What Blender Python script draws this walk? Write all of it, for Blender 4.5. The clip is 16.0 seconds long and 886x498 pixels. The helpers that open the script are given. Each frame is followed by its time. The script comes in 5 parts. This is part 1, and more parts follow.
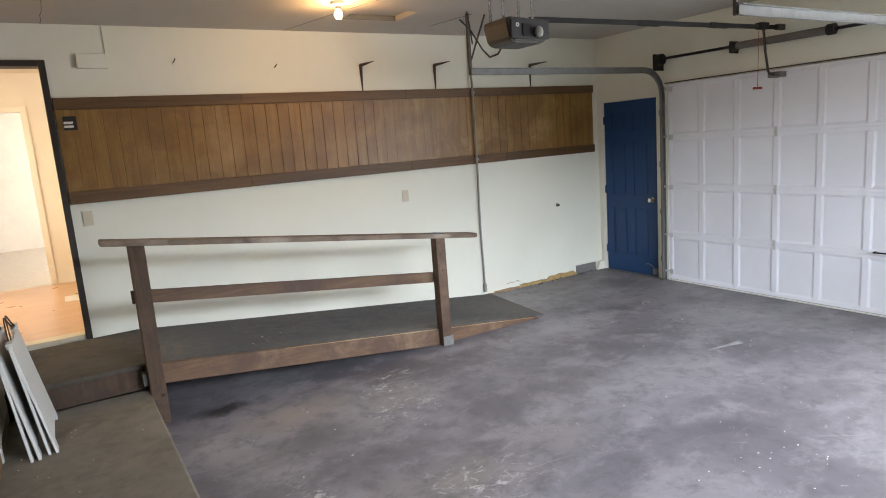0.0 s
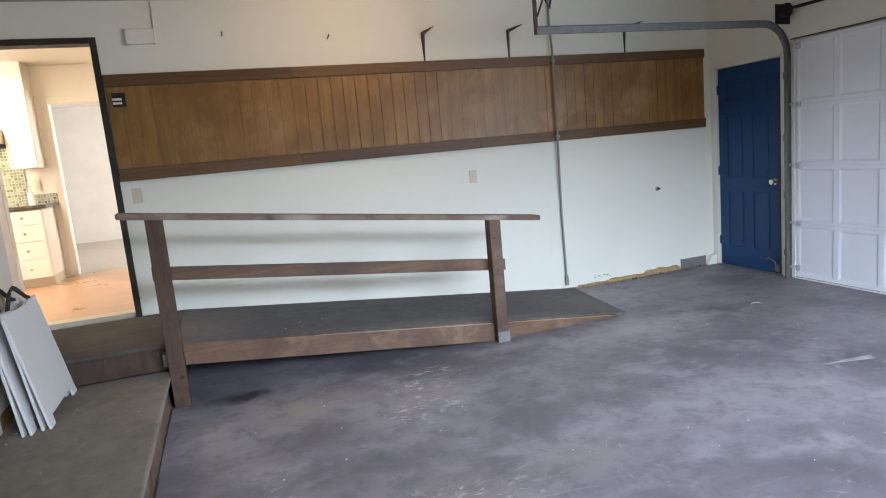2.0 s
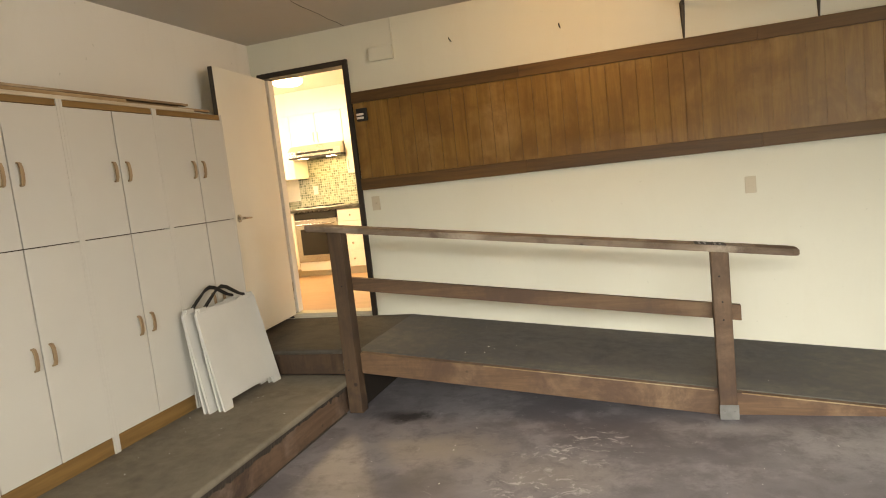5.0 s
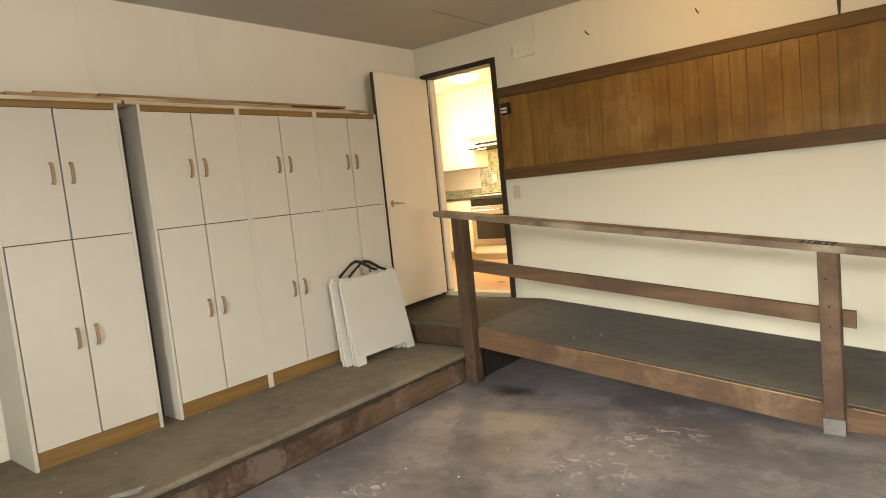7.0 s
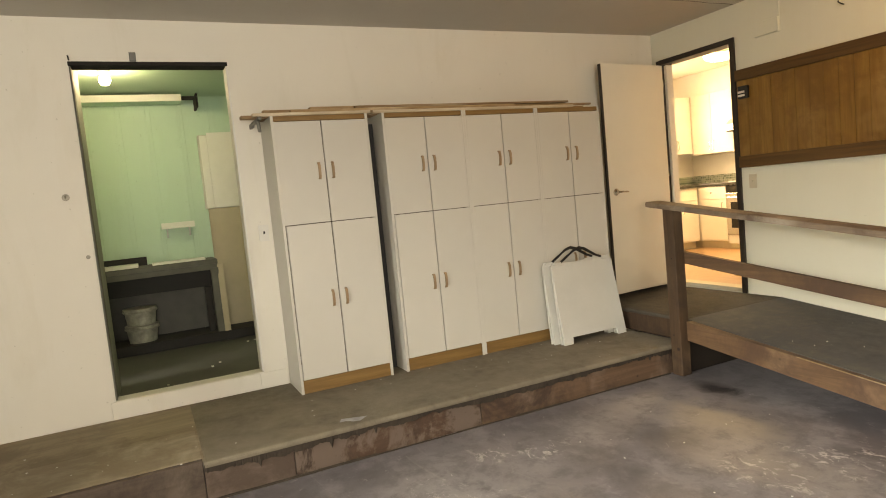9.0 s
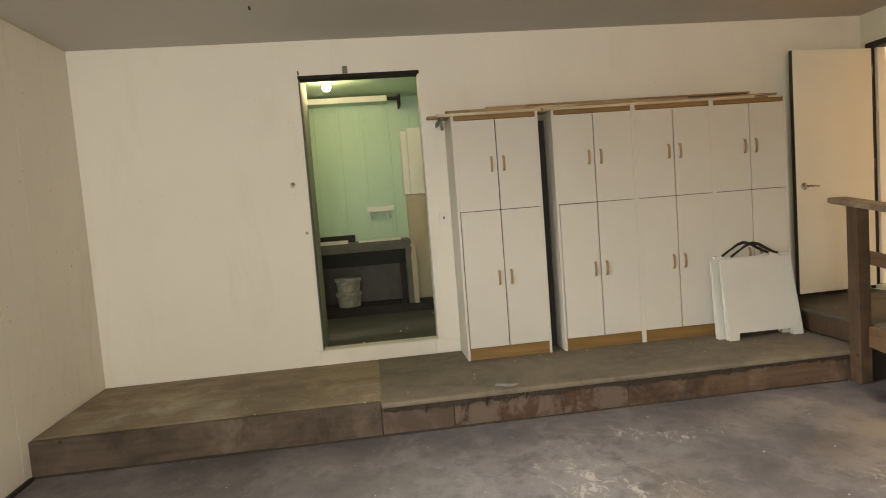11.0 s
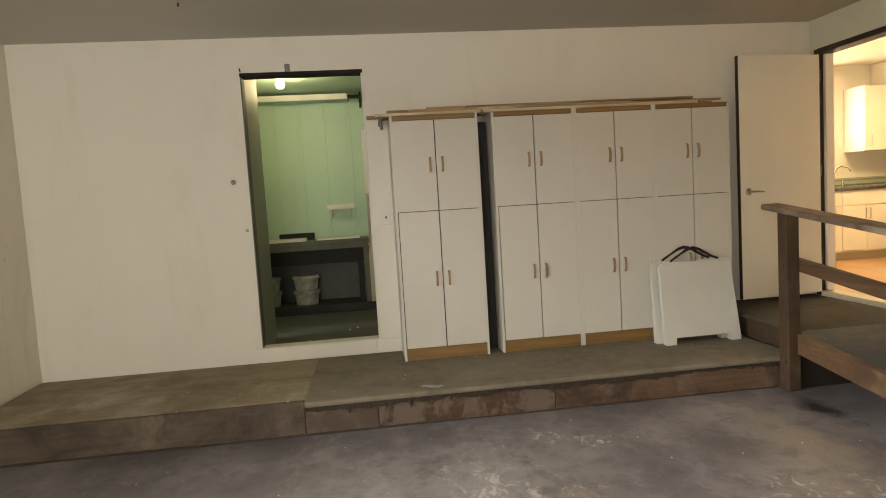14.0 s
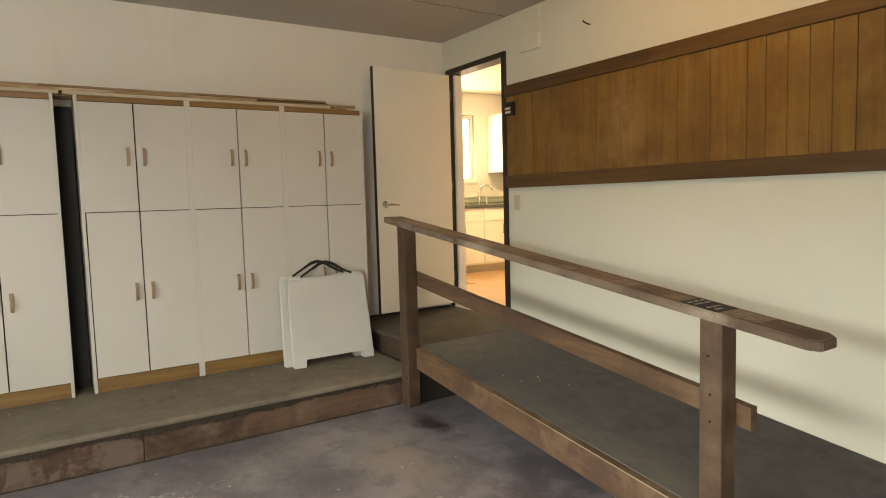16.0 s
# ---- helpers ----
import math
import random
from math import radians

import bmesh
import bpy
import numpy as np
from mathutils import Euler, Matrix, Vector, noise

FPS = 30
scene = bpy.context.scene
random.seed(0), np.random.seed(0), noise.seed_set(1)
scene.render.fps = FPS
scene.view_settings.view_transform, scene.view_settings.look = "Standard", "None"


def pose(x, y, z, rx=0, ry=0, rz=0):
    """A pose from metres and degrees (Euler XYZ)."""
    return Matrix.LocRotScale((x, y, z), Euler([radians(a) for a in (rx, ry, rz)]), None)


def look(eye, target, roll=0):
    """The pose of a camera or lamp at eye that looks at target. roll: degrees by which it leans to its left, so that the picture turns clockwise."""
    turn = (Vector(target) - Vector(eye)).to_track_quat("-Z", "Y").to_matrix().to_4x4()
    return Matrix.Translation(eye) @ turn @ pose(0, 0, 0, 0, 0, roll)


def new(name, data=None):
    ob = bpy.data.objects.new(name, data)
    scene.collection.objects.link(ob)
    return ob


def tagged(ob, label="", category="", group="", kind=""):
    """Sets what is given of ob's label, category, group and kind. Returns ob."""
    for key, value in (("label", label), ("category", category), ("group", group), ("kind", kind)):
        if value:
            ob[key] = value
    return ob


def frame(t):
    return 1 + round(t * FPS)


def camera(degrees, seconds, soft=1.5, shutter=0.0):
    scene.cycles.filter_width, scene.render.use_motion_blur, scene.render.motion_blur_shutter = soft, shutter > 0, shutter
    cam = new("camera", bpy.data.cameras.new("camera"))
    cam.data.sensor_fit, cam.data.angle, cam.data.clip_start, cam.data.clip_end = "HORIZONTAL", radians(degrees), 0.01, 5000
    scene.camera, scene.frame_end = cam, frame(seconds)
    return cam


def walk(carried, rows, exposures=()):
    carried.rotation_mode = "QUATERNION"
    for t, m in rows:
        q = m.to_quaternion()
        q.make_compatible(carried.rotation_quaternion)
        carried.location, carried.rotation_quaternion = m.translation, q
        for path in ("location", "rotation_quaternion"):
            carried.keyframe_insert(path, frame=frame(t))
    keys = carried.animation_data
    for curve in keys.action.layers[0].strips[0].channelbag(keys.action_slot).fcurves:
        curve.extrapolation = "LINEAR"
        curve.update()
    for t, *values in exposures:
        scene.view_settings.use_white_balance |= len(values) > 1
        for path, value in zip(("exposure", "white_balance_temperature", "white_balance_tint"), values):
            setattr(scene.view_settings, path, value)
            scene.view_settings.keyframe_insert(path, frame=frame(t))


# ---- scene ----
cam = camera(70.6, 16.0, soft=1.0)
PATH = [
    (0, (0.801, 0.154, 1.728), (1.834, 1.833, 1.388), -4.3),
    (0.5, (0.973, 0.148, 1.711), (1.911, 1.882, 1.374), -4.6),
    (1, (1.156, 0.271, 1.673), (2.027, 2.04, 1.339), -4.7),
    (1.5, (1.336, 0.341, 1.608), (2.096, 2.162, 1.282), -5.0),
    (2, (1.63, 0.352, 1.471), (2.27, 2.222, 1.161), -5.3),
    (2.5, (1.907, 0.511, 1.475), (2.479, 2.408, 1.2), -5.4),
    (3, (2.217, 0.607, 1.472), (2.674, 2.536, 1.211), -5.5),
    (3.5, (2.546, 0.674, 1.471), (2.776, 2.646, 1.232), -5.6),
    (4, (2.708, 0.838, 1.456), (2.65, 2.823, 1.221), -5.9),
    (4.5, (2.895, 0.917, 1.458), (2.482, 2.862, 1.239), -6.3),
    (4.7, (2.996, 0.934, 1.473), (2.481, 2.854, 1.254), -6.3),
    (6.8, (3.884, 1.008, 1.42), (2.718, 2.622, 1.236), -5.8),
    (7, (3.957, 1.01, 1.423), (2.697, 2.552, 1.237), -5.8),
    (7.5, (4.128, 0.999, 1.43), (2.656, 2.341, 1.256), -6.2),
    (8, (4.262, 1.086, 1.442), (2.623, 2.22, 1.274), -6.0),
    (8.5, (4.413, 1.184, 1.438), (2.671, 2.154, 1.277), -5.9),
    (9, (4.547, 1.179, 1.455), (2.745, 2.032, 1.29), -5.5),
    (9.5, (4.708, 1.197, 1.443), (2.842, 1.898, 1.28), -5.4),
    (10, (4.821, 1.249, 1.467), (2.897, 1.768, 1.301), -5.3),
    (10.2, (4.86, 1.298, 1.457), (2.915, 1.732, 1.296), -5.3),
    (12.3, (5.26, 1.323, 1.461), (3.273, 1.481, 1.3), -4.0),
    (12.5, (5.263, 1.346, 1.489), (3.276, 1.497, 1.316), -4.1),
    (13, (5.272, 1.49, 1.497), (3.283, 1.615, 1.322), -3.9),
    (13.5, (5.245, 1.627, 1.496), (3.256, 1.746, 1.324), -3.9),
    (14, (5.101, 1.778, 1.446), (3.122, 2.017, 1.287), -3.5),
    (14.5, (4.988, 1.927, 1.44), (3.059, 2.434, 1.278), -3.0),
    (15, (4.921, 2.134, 1.421), (3.058, 2.846, 1.263), -2.5),
    (15.5, (4.883, 2.339, 1.433), (3.09, 3.211, 1.271), -2.0),
    (16, (4.829, 2.557, 1.394), (3.151, 3.633, 1.231), -1.6),
]
EXPOSURES = [
    (0.0, -0.12, 8100, 20), (1.0, -0.14, 7100, 19), (2.0, -0.12, 7100, 20), (2.5, -0.12, 7400, 20), (3.5, -0.17, 9900, 20), (4.5, -0.14, 11700, 20), (7.0, -0.08, 12700, 20),
    (9.0, -0.1, 13800, 20), (10.0, -0.16, 12900, 20), (12.5, -0.64, 12200, 20), (13.5, -0.68, 12300, 20), (14.0, -0.56, 12600, 20), (14.5, -0.38, 13400, 20), (15.5, -0.36, 12900, 19), (16.0, -0.33, 11700, 18)]
walk(cam, [(t, look(eye, target, roll)) for t, eye, target, roll in PATH], EXPOSURES)


# ---- light ----
world = bpy.data.worlds.new("world")
scene.world = world
world.use_nodes = True
wn = world.node_tree.nodes
sky = wn.new("ShaderNodeTexSky")
sky.sky_type, sky.sun_disc, sky.sun_elevation, sky.sun_rotation = "NISHITA", False, radians(50), radians(0)
world.node_tree.links.new(sky.outputs[0], wn["Background"].inputs[0])
wn["Background"].inputs[1].default_value = 0.12


def lamp(name, kind, where, power, colour, size=0.1, size_y=None, aim=None):
    data = bpy.data.lights.new(name, kind)
    data.energy, data.color = power, colour
    if kind == "AREA":
        data.shape, data.size, data.size_y = "RECTANGLE", size, size_y or size
    elif kind == "SUN":
        data.angle = size
    else:
        data.shadow_soft_size = size
    ob = new(name, data)
    ob.matrix_world = look(where, aim) if aim else pose(*where)
    return ob


lamp("sun", "SUN", (20, -10, 20), 2.5, (1, 0.95, 0.88), radians(0.6), aim=(20.5, -14, 14))
lamp("window_daylight", "AREA", (3.4, -6.0, 3.85), 3900, (0.56, 0.755, 1.0), 8.0, 1.8, aim=(3.6, 2.0, 1.4))
# Next lamp is added fill for the west and south walls, source unseen
lamp("side_fill_light", "AREA", (6.62, 0.7, 1.5), 225, (0.61, 0.785, 1.0), 1.7, 1.1, aim=(3.0, 0.2, 1.75))
lamp("kitchen_window_daylight", "AREA", (-2.24, 7.05, 2.05), 55, (1, 0.98, 0.93), 1.0, 0.85, aim=(0, 7.0, 1.8))
lamp("far_room_daylight", "AREA", (2.56, 10.8, 1.75), 150, (0.95, 0.97, 0.96), 2.6, 1.4, aim=(-1, 10.8, 1.4))
lamp("bulb_light", "POINT", (2.78, 4.58, 2.66), 16, (1, 0.63, 0.28), 0.04)
lamp("kitchen_dome_light", "AREA", (-0.65, 7.39, 2.69), 40, (1, 0.90, 0.62), 0.3, aim=(-0.65, 7.3901, 1.0))
lamp("green_room_light", "POINT", (-1.21, 1.05, 2.60), 9, (0.94, 1.0, 0.84), 0.05)
lamp("hood_light", "AREA", (-0.82, 8.3, 1.925), 5, (1, 0.78, 0.42), 0.45, 0.1, aim=(-0.82, 8.3, 1.3))


# ---- materials ----
def rgb(c):
    return (*c, 1)


def material(name, rough=0.6, metal=0.0):
    m = bpy.data.materials.new(name)
    m.use_nodes = True
    nt = m.node_tree
    b = nt.nodes["Principled BSDF"]
    b.inputs["Roughness"].default_value, b.inputs["Metallic"].default_value = rough, metal
    return m, nt, b


def noise_node(nt, scale, detail=4.0, rough=0.55, stretch=None, distort=0.0):
    co = nt.nodes.new("ShaderNodeTexCoord")
    n = nt.nodes.new("ShaderNodeTexNoise")
    n.inputs["Scale"].default_value, n.inputs["Detail"].default_value = scale, detail
    n.inputs["Roughness"].default_value, n.inputs["Distortion"].default_value = rough, distort
    src = co.outputs["Object"]
    if stretch:
        mp = nt.nodes.new("ShaderNodeMapping")
        mp.inputs["Scale"].default_value = stretch
        nt.links.new(src, mp.inputs["Vector"])
        src = mp.outputs[0]
    nt.links.new(src, n.inputs["Vector"])
    return n.outputs["Fac"]


def ramp_node(nt, fac, stops):
    r = nt.nodes.new("ShaderNodeValToRGB")
    e = r.color_ramp.elements
    e[0].position, e[0].color = stops[0][0], rgb(stops[0][1])
    e[1].position, e[1].color = stops[-1][0], rgb(stops[-1][1])
    for p, c in stops[1:-1]:
        x = e.new(p)
        x.color = rgb(c)
    nt.links.new(fac, r.inputs[0])
    return r.outputs[0]


def mix_node(nt, fac, a, b, how="MIX"):
    m = nt.nodes.new("ShaderNodeMix")
    m.data_type, m.blend_type = "RGBA", how
    for sock, v in ((m.inputs["Factor"], fac), (m.inputs["A"], a), (m.inputs["B"], b)):
        if isinstance(v, (int, float)):
            sock.default_value = v
        elif isinstance(v, tuple):
            sock.default_value = rgb(v)
        else:
            nt.links.new(v, sock)
    return m.outputs["Result"]


def math_node(nt, how, a, b=0.0, clamp=False):
    m = nt.nodes.new("ShaderNodeMath")
    m.operation, m.use_clamp = how, clamp
    for sock, v in ((m.inputs[0], a), (m.inputs[1], b)):
        if isinstance(v, (int, float)):
            sock.default_value = v
        else:
            nt.links.new(v, sock)
    return m.outputs[0]


def bump(nt, b, height, strength=0.2, distance=0.002):
    n = nt.nodes.new("ShaderNodeBump")
    n.inputs["Strength"].default_value, n.inputs["Distance"].default_value = strength, distance
    nt.links.new(height, n.inputs["Height"])
    nt.links.new(n.outputs[0], b.inputs["Normal"])


def grey(nt, fac, lo, hi):
    r = nt.nodes.new("ShaderNodeMapRange")
    r.inputs["To Min"].default_value, r.inputs["To Max"].default_value = lo, hi
    nt.links.new(fac, r.inputs["Value"])
    return r.outputs[0]


def plain(name, c, rough=0.5, metal=0.0, vary=0.12, scale=6.0, bumps=0.1, fine=90.0):
    """A painted, moulded or metal surface: slow stains, fine grain, uneven gloss."""
    m, nt, b = material(name, rough, metal)
    slow, grain = noise_node(nt, scale, 5), noise_node(nt, fine, 3)
    lo = tuple(v * (1 - vary) for v in c)
    col = ramp_node(nt, slow, ((0.3, lo), (0.7, c)))
    col = mix_node(nt, grey(nt, grain, 0.0, vary * 0.8), col, tuple(v * 0.6 for v in c))
    nt.links.new(col, b.inputs["Base Color"])
    nt.links.new(grey(nt, slow, max(rough - 0.1, 0.05), min(rough + 0.12, 1)), b.inputs["Roughness"])
    bump(nt, b, grain, bumps, 0.002)
    return m


def wall_paint(name, c, marks=0.25, tall=1.0):
    """Rolled wall paint on board: roller grain, faint scuffs and drips of dirt."""
    m, nt, b = material(name, 0.62)
    slow = noise_node(nt, 0.9, 5, 0.6)
    streak = noise_node(nt, 2.2, 6, 0.65, (1.6, 1.6, 0.35), 0.6)
    specks = noise_node(nt, 34, 2, 0.5)
    grain = noise_node(nt, 160, 3)
    col = ramp_node(nt, slow, ((0.25, tuple(v * 0.93 for v in c)), (0.7, c)))
    dirt = tuple(v * k for v, k in zip(c, (0.72, 0.68, 0.58)))
    col = mix_node(nt, math_node(nt, "MULTIPLY", ramp_node(nt, streak, ((0.55, (0, 0, 0)), (0.8, (1, 1, 1)))), marks), col, dirt)
    col = mix_node(nt, math_node(nt, "MULTIPLY", ramp_node(nt, specks, ((0.72, (0, 0, 0)), (0.78, (1, 1, 1)))), marks * 1.2), col, tuple(v * 0.5 for v in dirt))
    nt.links.new(col, b.inputs["Base Color"])
    nt.links.new(grey(nt, slow, 0.5, 0.75), b.inputs["Roughness"])
    bump(nt, b, math_node(nt, "ADD", grain, math_node(nt, "MULTIPLY", slow, 3.0)), 0.25, 0.0015)
    return m


def wood(name, dark, light, axis=2, rough=0.55, scale=9.0, worn=None, vary=0.25, stain=None, knots=False, peel=None):
    """Sawn timber with the grain along one axis, each piece a little different."""
    m, nt, b = material(name, rough)
    st = [scale, scale, scale]
    st[axis] = scale * 0.07
    grain = noise_node(nt, 3.0, 6, 0.62, tuple(st), 0.8)
    fine = noise_node(nt, 16.0, 4, 0.6, tuple(st), 0.2)
    slow = noise_node(nt, 1.7, 4, 0.6)
    col = ramp_node(nt, grain, ((0.28, dark), (0.5, tuple((a + c) / 2 for a, c in zip(dark, light))), (0.72, light)))
    col = mix_node(nt, grey(nt, fine, 0.0, 0.45), col, tuple(v * 0.55 for v in dark))
    if worn:
        col = mix_node(nt, ramp_node(nt, slow, ((0.52, (0, 0, 0)), (0.72, (0.75, 0.75, 0.75)))), col, worn)
    if stain:
        blot = noise_node(nt, 2.6, 7, 0.7, None, 0.4)
        col = mix_node(nt, ramp_node(nt, blot, ((0.46, (0, 0, 0)), (0.62, (0.85, 0.85, 0.85)))), col, stain)
    if knots:
        vor = nt.nodes.new("ShaderNodeTexVoronoi")
        vor.inputs["Scale"].default_value = 3.4
        co = nt.nodes.new("ShaderNodeTexCoord")
        nt.links.new(co.outputs["Object"], vor.inputs["Vector"])
        col = mix_node(nt, ramp_node(nt, vor.outputs["Distance"], ((0.028, (0.9, 0.9, 0.9)), (0.055, (0, 0, 0)))), col, tuple(v * 0.3 for v in dark))
    if peel:
        flake = noise_node(nt, 3.2, 9, 0.72, None, 0.5)
        col = mix_node(nt, ramp_node(nt, flake, ((0.47, (0, 0, 0)), (0.545, (0.85, 0.85, 0.85)))), col, peel)
    info = nt.nodes.new("ShaderNodeObjectInfo")
    hs = nt.nodes.new("ShaderNodeHueSaturation")
    nt.links.new(grey(nt, info.outputs["Random"], 1 - vary, 1 + vary), hs.inputs["Value"])
    nt.links.new(col, hs.inputs["Color"])
    nt.links.new(hs.outputs[0], b.inputs["Base Color"])
    nt.links.new(grey(nt, slow, rough - 0.1, rough + 0.15), b.inputs["Roughness"])
    bump(nt, b, math_node(nt, "ADD", grain, math_node(nt, "MULTIPLY", fine, 0.5)), 0.35, 0.002)
    return m


def spot(nt, x, y, rx, ry, wobble):
    """1 at a place on the floor, fading to 0 at its ragged edge."""
    co = nt.nodes.new("ShaderNodeTexCoord")
    mp = nt.nodes.new("ShaderNodeMapping")
    mp.vector_type = "TEXTURE"
    mp.inputs["Location"].default_value, mp.inputs["Scale"].default_value = (x, y, 0), (rx, ry, 1)
    nt.links.new(co.outputs["Object"], mp.inputs["Vector"])
    ln = nt.nodes.new("ShaderNodeVectorMath")
    ln.operation = "LENGTH"
    nt.links.new(mp.outputs[0], ln.inputs[0])
    d = math_node(nt, "ADD", ln.outputs["Value"], math_node(nt, "MULTIPLY", math_node(nt, "SUBTRACT", wobble, 0.5), 2.4))
    return math_node(nt, "SUBTRACT", 1.0, d, True)


def concrete():
    """Old garage slab: cloudy grey, tan and dark stains, painted corner shade, white crust, thin scratches."""
    m, nt, b = material("stained_concrete", 0.42)
    cloud, mid = noise_node(nt, 0.8, 6, 0.58, None, 0.7), noise_node(nt, 2.3, 8, 0.66, (1, 1.4, 1), 0.25)
    mott, fine, grain = noise_node(nt, 6.5, 9, 0.75, None, 0.3), noise_node(nt, 14, 6, 0.7), noise_node(nt, 120, 3)
    col = ramp_node(nt, cloud, ((0.30, (0.112, 0.101, 0.112)), (0.46, (0.174, 0.161, 0.174)), (0.60, (0.231, 0.213, 0.228)), (0.76, (0.297, 0.272, 0.280))))
    col = mix_node(nt, ramp_node(nt, mid, ((0.50, (0, 0, 0)), (0.64, (0.6, 0.6, 0.6)))), col, (0.322, 0.298, 0.312))
    col = mix_node(nt, ramp_node(nt, mott, ((0.48, (0, 0, 0)), (0.64, (0.6, 0.6, 0.6)))), col, (0.102, 0.090, 0.098))
    for x, y, rx, ry, k in ((1.95, 4.08, 0.5, 0.28, 0.7), (2.65, 3.85, 0.45, 0.24, 0.45), (2.4, 2.68, 0.45, 0.3, 0.5), (3.05, 2.75, 0.35, 0.22, 0.3)):
        col = mix_node(nt, math_node(nt, "MULTIPLY", spot(nt, x, y, rx, ry, mott), k, True), col, (0.287, 0.242, 0.205))
    # The spot at (6.1, 5.0) paints contact shade into the door corner
    for x, y, rx, ry, k in ((1.95, 3.68, 0.35, 0.25, 0.7), (2.05, 3.2, 0.5, 0.22, 0.6), (5.3, 4.3, 0.3, 0.2, 0.8), (3.0, 4.3, 0.6, 0.2, 0.5), (4.3, 2.2, 0.6, 0.4, 0.4), (1.5, 1.2, 0.5, 0.6, 0.5), (6.1, 5.0, 0.45, 0.45, 0.6), (3.5, 3.3, 0.7, 0.3, 0.5), (4.6, 3.6, 0.6, 0.3, 0.4)):
        col = mix_node(nt, math_node(nt, "MULTIPLY", spot(nt, x, y, rx, ry, mid), k, True), col, (0.086, 0.075, 0.080))
    for x, y, rx, ry, k in ((4.5, 4.25, 0.9, 0.35, 0.6), (3.5, 4.42, 0.5, 0.14, 0.6), (4.9, 5.2, 0.4, 0.5, 0.5), (4.2, 3.0, 0.7, 0.3, 0.4), (5.6, 3.4, 0.5, 0.5, 0.35), (2.05, 2.3, 0.55, 0.4, 0.75), (1.9, 1.6, 0.6, 0.4, 0.4)):
        col = mix_node(nt, math_node(nt, "MULTIPLY", spot(nt, x, y, rx, ry, mott), k, True), col, (0.352, 0.335, 0.345))
    col = mix_node(nt, math_node(nt, "MULTIPLY", spot(nt, 1.57, 4.52, 0.24, 0.12, mott), 1.5, True), col, (0.037, 0.031, 0.031))
    crust = ramp_node(nt, noise_node(nt, 9.0, 10, 0.78, (1.0, 1.5, 1.0), 0.9), ((0.535, (0, 0, 0)), (0.575, (1, 1, 1))))
    where = 0.0
    for x, y, rx, ry in ((1.55, 2.78, 0.14, 0.2), (1.68, 3.02, 0.12, 0.22), (2.57, 3.7, 0.3, 0.22), (2.65, 4.05, 0.3, 0.14), (2.8, 4.25, 0.2, 0.12), (2.4, 2.6, 0.4, 0.25), (1.7, 3.12, 0.1, 0.1), (2.1, 2.3, 0.5, 0.3)):
        where = math_node(nt, "ADD", where, spot(nt, x, y, rx, ry, fine))
    col = mix_node(nt, math_node(nt, "MULTIPLY", math_node(nt, "MULTIPLY", where, 1.4, True), crust), col, (0.520, 0.483, 0.482))
    dust = ramp_node(nt, noise_node(nt, 11.0, 9, 0.8, None, 0.6), ((0.61, (0, 0, 0)), (0.65, (0.65, 0.65, 0.65))))
    col = mix_node(nt, dust, col, (0.374, 0.347, 0.353))
    for turn, sc, at in ((35, 1.1, 0.5), (-25, 0.8, 0.47), (80, 1.6, 0.53)):
        co = nt.nodes.new("ShaderNodeTexCoord")
        mp = nt.nodes.new("ShaderNodeMapping")
        mp.inputs["Rotation"].default_value, mp.inputs["Scale"].default_value = (0, 0, radians(turn)), (0.35, 1.6, 1)
        nt.links.new(co.outputs["Object"], mp.inputs["Vector"])
        n = nt.nodes.new("ShaderNodeTexNoise")
        n.inputs["Scale"].default_value, n.inputs["Detail"].default_value = sc, 1.5
        nt.links.new(mp.outputs[0], n.inputs["Vector"])
        line = ramp_node(nt, n.outputs["Fac"], ((at - 0.003, (0, 0, 0)), (at, (1, 1, 1)), (at + 0.003, (0, 0, 0))))
        keep = ramp_node(nt, noise_node(nt, 0.9 + sc, 3, 0.6), ((0.55, (0, 0, 0)), (0.66, (0.5, 0.5, 0.5))))
        col = mix_node(nt, math_node(nt, "MULTIPLY", math_node(nt, "MULTIPLY", line, keep), grey(nt, fine, 0.2, 1.3), True), col, (0.396, 0.368, 0.362))
    col = mix_node(nt, grey(nt, grain, 0, 0.22), col, (0.089, 0.080, 0.088))
    nt.links.new(col, b.inputs["Base Color"])
    nt.links.new(math_node(nt, "ADD", grey(nt, mid, 0.36, 0.64), grey(nt, fine, -0.06, 0.1)), b.inputs["Roughness"])
    bump(nt, b, math_node(nt, "ADD", fine, math_node(nt, "MULTIPLY", grain, 0.4)), 0.3, 0.002)
    return m


def carpet(name, dark, light, worn, amount, patch=None):
    m, nt, b = material(name, 0.95)
    slow, mid, pile = noise_node(nt, 1.6, 6, 0.65, None, 0.5), noise_node(nt, 12, 5, 0.7), noise_node(nt, 260, 2)
    col = ramp_node(nt, mid, ((0.3, dark), (0.7, light)))
    col = mix_node(nt, math_node(nt, "MULTIPLY", ramp_node(nt, slow, ((0.42, (0, 0, 0)), (0.66, (1, 1, 1)))), amount), col, worn)
    for p in patch or ():
        col = mix_node(nt, math_node(nt, "MULTIPLY", spot(nt, *p, mid), 1.2, True), col, worn)
    col = mix_node(nt, grey(nt, pile, 0, 0.55), col, tuple(v * 0.45 for v in dark))
    nt.links.new(col, b.inputs["Base Color"])
    bump(nt, b, pile, 0.7, 0.004)
    return m


